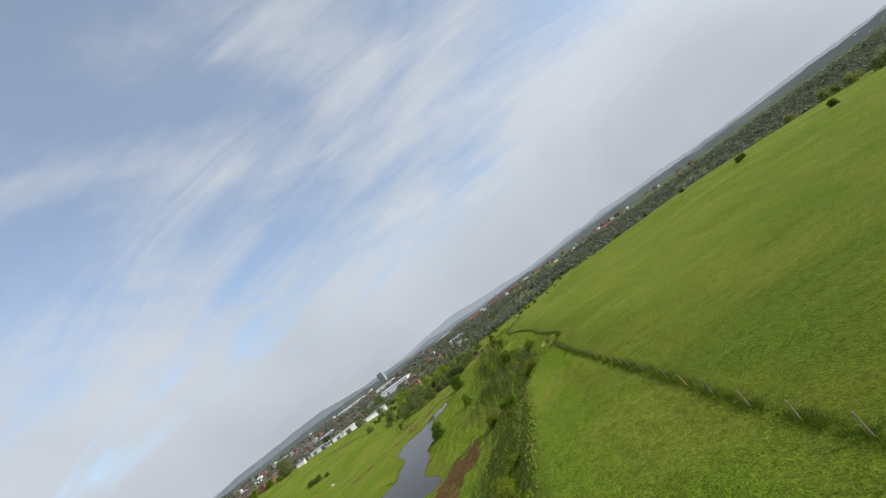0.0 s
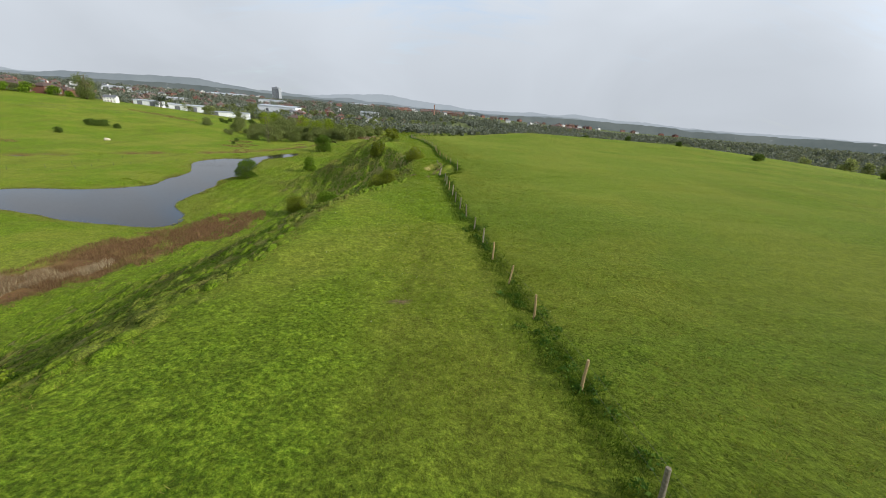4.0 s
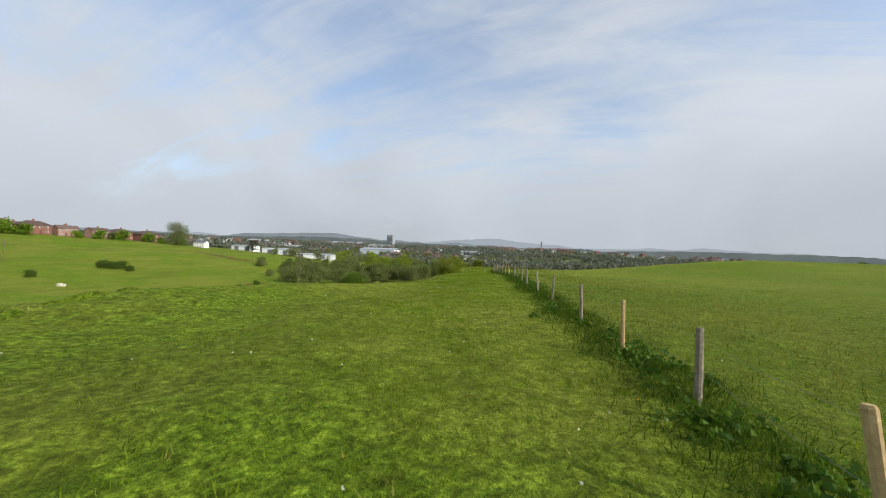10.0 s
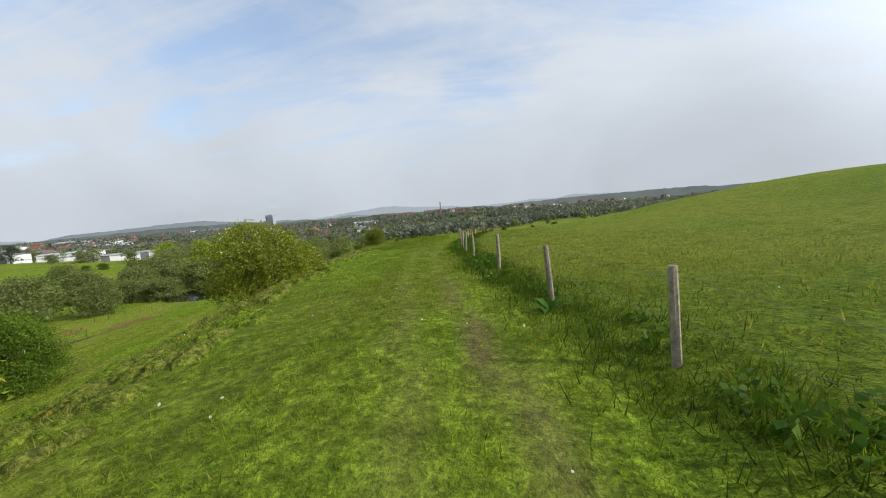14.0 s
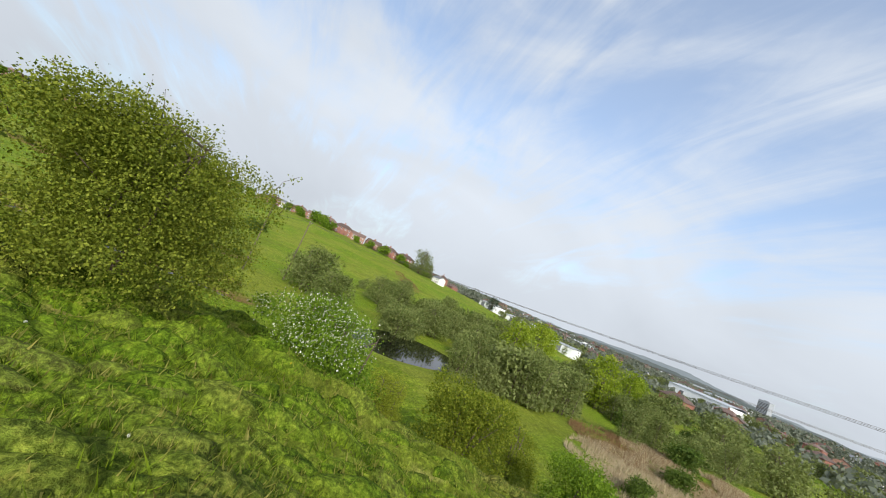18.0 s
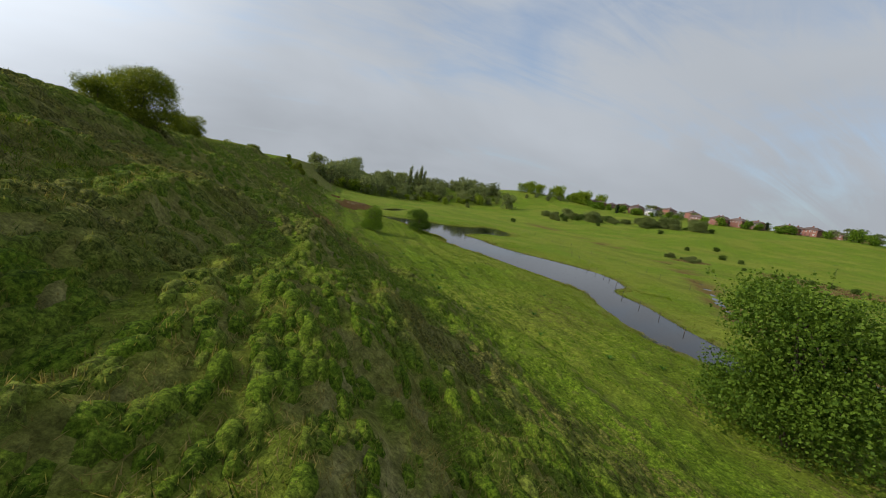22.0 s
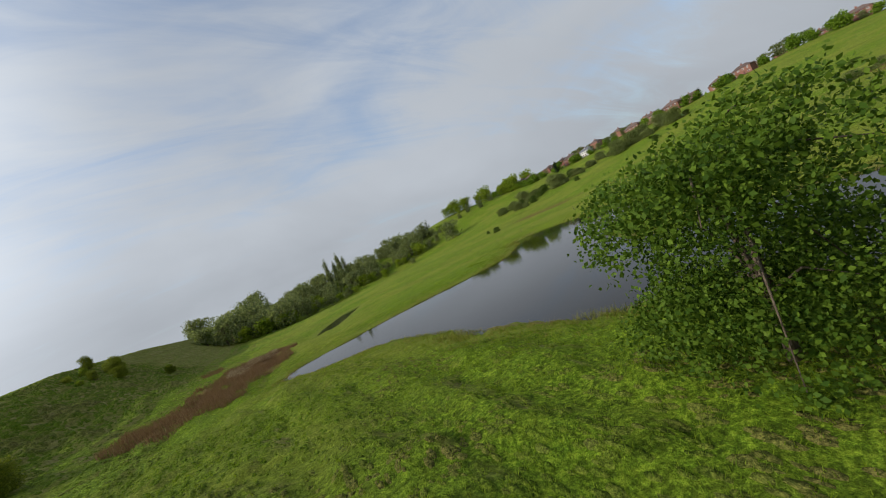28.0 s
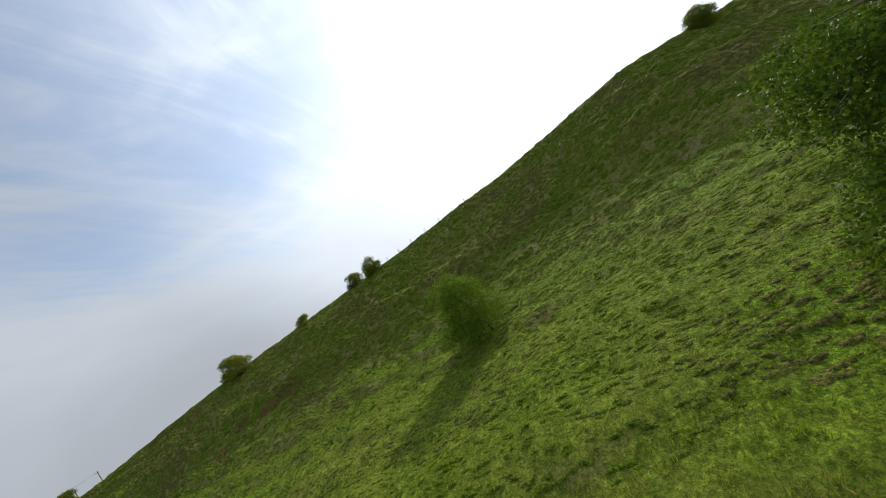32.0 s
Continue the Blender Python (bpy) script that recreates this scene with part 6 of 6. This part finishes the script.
def tussocks(k, per, mat, label, x_lo, x_hi, y0, y1, length, wid, seed, lean=0.75):
    """Tufts of leaning blades on the slope, x counted from the edge of the ridge."""
    rs = np.random.RandomState(seed)
    y = rs.uniform(y0, y1, k)
    x = np.interp(y, EDGE_Y, EDGE_X) - rs.uniform(x_lo, x_hi, k)
    pond_d, pond_in = poly_distance(x, y, POND_LINE)
    keep = (rs.rand(k) < 0.2 + 1.2 * vnoise(x / 2.6, y / 3.1)) & ~pond_in & (pond_d > 0.5)
    x, y = x[keep], y[keep]
    size = rs.uniform(0.55, 1.25, len(x))
    bx = np.repeat(x, per) + rs.normal(size=len(x) * per) * 0.13 * np.repeat(size, per)
    by = np.repeat(y, per) + rs.normal(size=len(x) * per) * 0.13 * np.repeat(size, per)
    h = np.repeat(size, per) * rs.uniform(0.5, 1.1, len(bx)) * length
    co = blades(rs, bx, by, height_at(bx, by), h, rs.uniform(0.7, 1.3, len(bx)) * wid, lean)
    return tagged(new("tussock_grass", tri_mesh("tussock_grass", co, mat)), label, "grass", kind="stuff")


tussocks(15000, 10, TUSSOCK, "coarse olive tussock grass covering the steep bank", -1.0, 26, -58, 222, 0.18, 0.011, 5)
tussocks(6000, 10, BLADE, "bright green tufts between the bank's tussocks", 0, 50, -58, 222, 0.2, 0.012, 6)
tussocks(14000, 8, BLADE, "fresh grass tufts on the valley floor", 36, 58, 20, 205, 0.16, 0.012, 7)


tussocks(9000, 13, BLADE, "lush tufted grass on the ridge's end", -8, 6, 168, 216, 0.22, 0.011, 21, 0.8)
tussocks(6000, 13, RANK, "dark coarse tufts among the ridge's grass", -7, 8, 165, 216, 0.24, 0.011, 22, 0.8)
tussocks(16000, 11, STRAW, "faded straw-coloured tufts high on the bank", -1, 18, -58, 222, 0.2, 0.011, 23, 0.8)
tussocks(4000, 12, RANK, "dark tufts of rank grass on the bank", 1, 45, 60, 222, 0.24, 0.012, 24, 0.8)


def pond_fringe(name, label, k, mat, near, wide, length, wid, seed, lean):
    """Tufts of grass along the outline of the pond."""
    rs = np.random.RandomState(seed)
    c = np.array(POND_LINE)
    o = np.array(grown(POND_LINE, 1.0)) - c
    i = rs.randint(0, len(c), k)
    u = rs.rand(k, 1)
    j = (i + 1) % len(c)
    p = c[i] * (1 - u) + c[j] * u + (o[i] * (1 - u) + o[j] * u) * (near + wide * rs.rand(k, 1) ** 1.6)
    d, inside = poly_distance(p[:, 0], p[:, 1], POND_LINE)
    p = p[~inside & (vnoise(p[:, 0] / 1.6, p[:, 1] / 1.6) > rs.rand(k) * 0.75)]
    n = 12
    x = np.repeat(p[:, 0], n) + rs.normal(size=len(p) * n) * 0.14
    y = np.repeat(p[:, 1], n) + rs.normal(size=len(p) * n) * 0.14
    co = blades(rs, x, y, height_at(x, y), rs.uniform(0.4, 1.1, len(x)) * length, rs.uniform(0.7, 1.3, len(x)) * wid, lean)
    return tagged(new(name, tri_mesh(name, co, mat)), label, "grass", kind="stuff")


pond_fringe("shore_grass", "fresh green tufts on the pond's margin", 14000, BLADE, 0.2, 9.0, 0.24, 0.013, 41, 0.7)
pond_fringe("shore_rank_grass", "dark sedge tufts at the water's edge", 5000, TUSSOCK, 0.2, 4.0, 0.30, 0.012, 42, 0.7)
pond_fringe("shore_straw", "dead straw stems at the water's edge", 2200, STRAW, 0.0, 2.5, 0.34, 0.012, 43, 0.6)


def reeds(name, label, patches, per_m, length, wid, mat, seed, lean=0.22):
    rs = np.random.RandomState(seed)
    xs, ys = [], []
    for x0, y0, rx, ry in patches:
        k = int(per_m * rx * ry * 3.14)
        r, w = np.sqrt(rs.rand(k)), rs.uniform(0, 2 * np.pi, k)
        xs.append(x0 + rx * r * np.cos(w))
        ys.append(y0 + ry * r * np.sin(w))
    x, y = np.concatenate(xs), np.concatenate(ys)
    keep = vnoise(x / 2 + 1, y / 2) > 0.36
    x, y = x[keep], y[keep]
    co = blades(rs, x, y, height_at(x, y), rs.uniform(0.5, 1.1, len(x)) * length, rs.uniform(0.7, 1.4, len(x)) * wid, lean)
    return tagged(new(name, tri_mesh(name, co, mat)), label, "reeds", kind="stuff")


reeds("rushes", "brown dead rushes in the marsh by the pond", [(-51, 5, 7, 9), (-48, 19, 8, 14), (-42, 36, 7, 11), (-39, 134, 2.2, 4), (-40, 141, 1.6, 2.6), (-40, -15, 2.2, 6), (-44, 143, 1.6, 3), (-60, 258, 10, 14)], 40, 0.85, 0.022, RUSH, 8)
reeds("straw_tussocks", "olive-brown old grass on the bank's hummocks", [(-37.0, 197, 3.6, 4.5), (-39, 190, 3.5, 4), (-42, 195, 2.5, 3), (-33.5, 172, 2.5, 5), (-39.5, 143, 2, 7), (-41, 178, 3, 5), (-46, 174, 3, 5), (-33, 160, 2, 7), (-37, 118, 2.5, 9), (-44, 166, 1.8, 4), (-30, 186, 1.6, 5)], 95, 0.24, 0.011, STRAW, 14, 0.85)
reeds("pale_reeds", "pale straw-coloured reeds among brown marsh plants", [(-51, 6, 3.2, 6.5), (-47, 13, 2, 4), (-58, 262, 9, 10), (-53, 246, 7, 9), (-49, 238, 3, 4)], 60, 0.8, 0.03, PALE_REED, 9)
reeds("brambles", "brown bramble and bracken patches on the hillside meadow", [(-193, 108, 12, 19), (-176, 75, 8, 6), (-122, 190, 7, 6), (-112, 167, 8, 4), (-88, 196, 4, 3), (-182, 118, 9, 4), (-215, 255, 26, 5), (-112, 176, 8, 4), (-101, 152, 4, 9)], 9, 0.6, 0.06, RUSH, 10, 1.0)


def mounds(label, k, x_lo, x_hi, y0, y1, r_lo, r_hi, seed, share, tall=1.0):
    """Low grown-over hummocks of turf set close together on the slope."""
    rs = np.random.RandomState(seed)
    y = rs.uniform(y0, y1, k)
    row = rs.uniform(x_lo, x_hi, k)
    row = np.where(rs.rand(k) < 0.35, np.floor(row / 0.9) * 0.9 + rs.normal(size=k) * 0.12, row) + 3.0 * vnoise(y / 14 + 8, y * 0) + 0.8 * vnoise(y / 4, y * 0 + 5)
    x = np.interp(y, EDGE_Y, EDGE_X) + 1.5 - row
    pond_d, pond_in = poly_distance(x, y, POND_LINE)
    keep = (rs.rand(k) < share + 1.0 * vnoise(x / 4.0 + 2, y / 5.0)) & ~pond_in & (pond_d > 1.5)
    x, y = x[keep], y[keep]
    k, sides = len(x), 6
    low = sstep(17, 30, np.interp(y, EDGE_Y, EDGE_X) - x + 6 * (vnoise(x / 7, y / 9) - 0.5))
    r = rs.uniform(r_lo, r_hi, k) * (1 - 0.4 * low)
    h = r * rs.uniform(0.36, 0.66, k) * (1 - 0.5 * low) * tall
    w = np.arange(sides) * 2 * np.pi / sides
    rings = []
    for q, e in ((1.0, -0.25), (0.62, 0.72)):
        wob = q * rs.uniform(0.75, 1.25, (k, sides))
        px = x[:, None] + np.cos(w) * r[:, None] * wob * 0.75
        py = y[:, None] + np.sin(w) * r[:, None] * wob * 1.6
        rings.append(np.stack([px, py, height_at(px, py) + (h * e)[:, None]], 2))
    apex = np.stack([x - 0.1 * r, y, height_at(x, y) + h], 1)[:, None]
    co = np.concatenate(rings + [apex], 1)
    n = 10
    up = np.repeat(np.arange(k), n)
    w2, q2 = rs.uniform(0, 2 * np.pi, k * n), np.sqrt(rs.rand(k * n)) * 0.8
    bx, by = x[up] + np.cos(w2) * q2 * r[up] * 0.75, y[up] + np.sin(w2) * q2 * r[up] * 1.6
    bz = height_at(bx, by) + h[up] * (1.0 - 0.9 * q2 ** 1.5)
    out = np.stack([np.cos(w2) * q2 * 0.9 - 0.25, np.sin(w2) * q2 * 0.9, np.full(k * n, 0.8)], 1) + rs.normal(size=(k * n, 3)) * 0.32
    out *= (rs.uniform(0.07, 0.17, k * n) / np.linalg.norm(out, axis=1))[:, None]
    side = np.stack([-np.sin(w2), np.cos(w2), np.zeros(k * n)], 1) * rs.uniform(0.007, 0.015, (k * n, 1))
    foot = np.stack([bx, by, bz - 0.02], 1)
    tri3, high = np.stack([foot - side, foot + side, foot + out], 1), np.interp(by, EDGE_Y, EDGE_X) - bx + 5 * (vnoise(bx / 6, by / 7) - 0.5) < 22
    for name, which, mat, words in (("hummock_grass", high, TUSSOCK, "shaggy olive grass growing over the hummocks"), ("foot_grass", ~high, BLADE, "fresh grass growing over the low hummocks")):
        if which.any():
            tagged(new(name, tri_mesh(name, tri3[which], mat)), words, "grass", kind="stuff")
    tri = [(i, (i + 1) % sides, sides + i) for i in range(sides)] + [((i + 1) % sides, sides + (i + 1) % sides, sides + i) for i in range(sides)] + [(sides + i, sides + (i + 1) % sides, 2 * sides) for i in range(sides)]
    idx = (np.array(tri)[None] + (np.arange(k) * (2 * sides + 1))[:, None, None]).reshape(-1)
    me = bpy.data.meshes.new("hummocks")
    me.vertices.add(k * (2 * sides + 1))
    me.vertices.foreach_set("co", co.astype(np.float32).ravel())
    me.loops.add(len(idx))
    me.loops.foreach_set("vertex_index", idx)
    me.polygons.add(len(idx) // 3)
    me.polygons.foreach_set("loop_start", np.arange(0, len(idx), 3))
    me.update(calc_edges=True)
    me.shade_smooth()
    me.materials.append(TURF)
    return tagged(new("hummocks", me), label, "hummocks", kind="stuff")


mounds("lumpy turf hummocks over the rough bank", 60000, -0.5, 48, 58, 222, 0.12, 0.34, 31, 0.3, 1.0)
mounds("small grassy humps on the ridge's end", 7500, -7, 3, 166, 216, 0.10, 0.26, 33, 0.25, 0.55)
mounds("lumpy turf hummocks on the far part of the bank", 12000, -0.5, 36, -58, 58, 0.2, 0.5, 32, 0.2)


def dock_plant(x, y, s):
    top = thing("dock_plant", "dark green broad-leaved dock growing in the grass", "plant", on_ground(x, y, 0.02), "dock plants", (x * 77) % 360, s)
    return top


DOCK = leaf_material("dock_leaf", (0.035, 0.095, 0.012), (0.075, 0.165, 0.020), 0.25)
leaf_v = [(0, 0, 0), (0.05, 0.12, 0.10), (-0.05, 0.12, 0.10), (0.06, 0.26, 0.17), (-0.06, 0.26, 0.17), (0, 0.13, 0.085), (0, 0.27, 0.155), (0, 0.42, 0.14)]
DOCK_LEAF = mesh_of("leaf", leaf_v, [(0, 1, 5), (0, 5, 2), (5, 1, 3, 6), (2, 5, 6, 4), (6, 3, 7), (4, 6, 7)], DOCK, True)
rng = random.Random(17)
dock_places = [(float(np.interp(y, FENCE_Y, FENCE_X)) + rng.gauss(0, 0.5), y) for y in (-14, 2, 18, 52, 66, 83, 98, 106.5, 113, 128, 136, 141, 186, 195)] + [(-57 + rng.gauss(0, 3), 138 + rng.gauss(0, 12)) for _ in range(22)] + [(-50 + rng.gauss(0, 3), 120 + rng.gauss(0, 8)) for _ in range(8)]
for x, y in dock_places:
    plant = dock_plant(x, y, rng.uniform(0.7, 1.2))
    for k in range(8):
        part("leaf", DOCK_LEAF, plant, "", pose(0, 0, 0.03, rng.uniform(-8, 30), 0, k * 45 + rng.uniform(-20, 20)))


def flower_heads(name, label, k, mat, size, seed):
    rs = np.random.RandomState(seed)
    y = rs.uniform(-20, 210, k)
    x = np.interp(y, WAY_Y, WAY_X) + rs.normal(size=k) * 4.5
    c = np.stack([x, y, height_at(x, y) + rs.uniform(0.08, 0.2, k)], 1)
    co = leaf_quads(np.repeat(c, 4, 0), size, rs, 0.0)
    return tagged(new(name, quad_mesh(name, co, mat)), label, "flowers", kind="stuff")


flower_heads("dandelions", "small yellow dandelion flowers in the grass", 260, GORSE, 0.045, 3)
flower_heads("seed_heads", "small white dandelion seed heads in the grass", 420, BLOSSOM, 0.04, 4)
reeds("shore_sedge", "coarse green sedge tufts along the pond's shore", [(-68.6, 90, 0.9, 3.5), (-69.5, 99, 0.9, 3), (-67, 78, 0.8, 3), (-72.5, 108, 0.8, 3), (-64.5, 66, 0.8, 5), (-80, 133, 0.6, 4)], 60, 0.6, 0.016, TUSSOCK, 12, 0.4)
reeds("nettles", "dark nettles and docks in the worn hollow", [(-0.9, 39.8, 1.0, 2.6), (0.9, 41, 0.5, 3.0), (1.6, 37, 0.6, 2.5)], 130, 0.2, 0.022, DOCK, 15, 0.9)
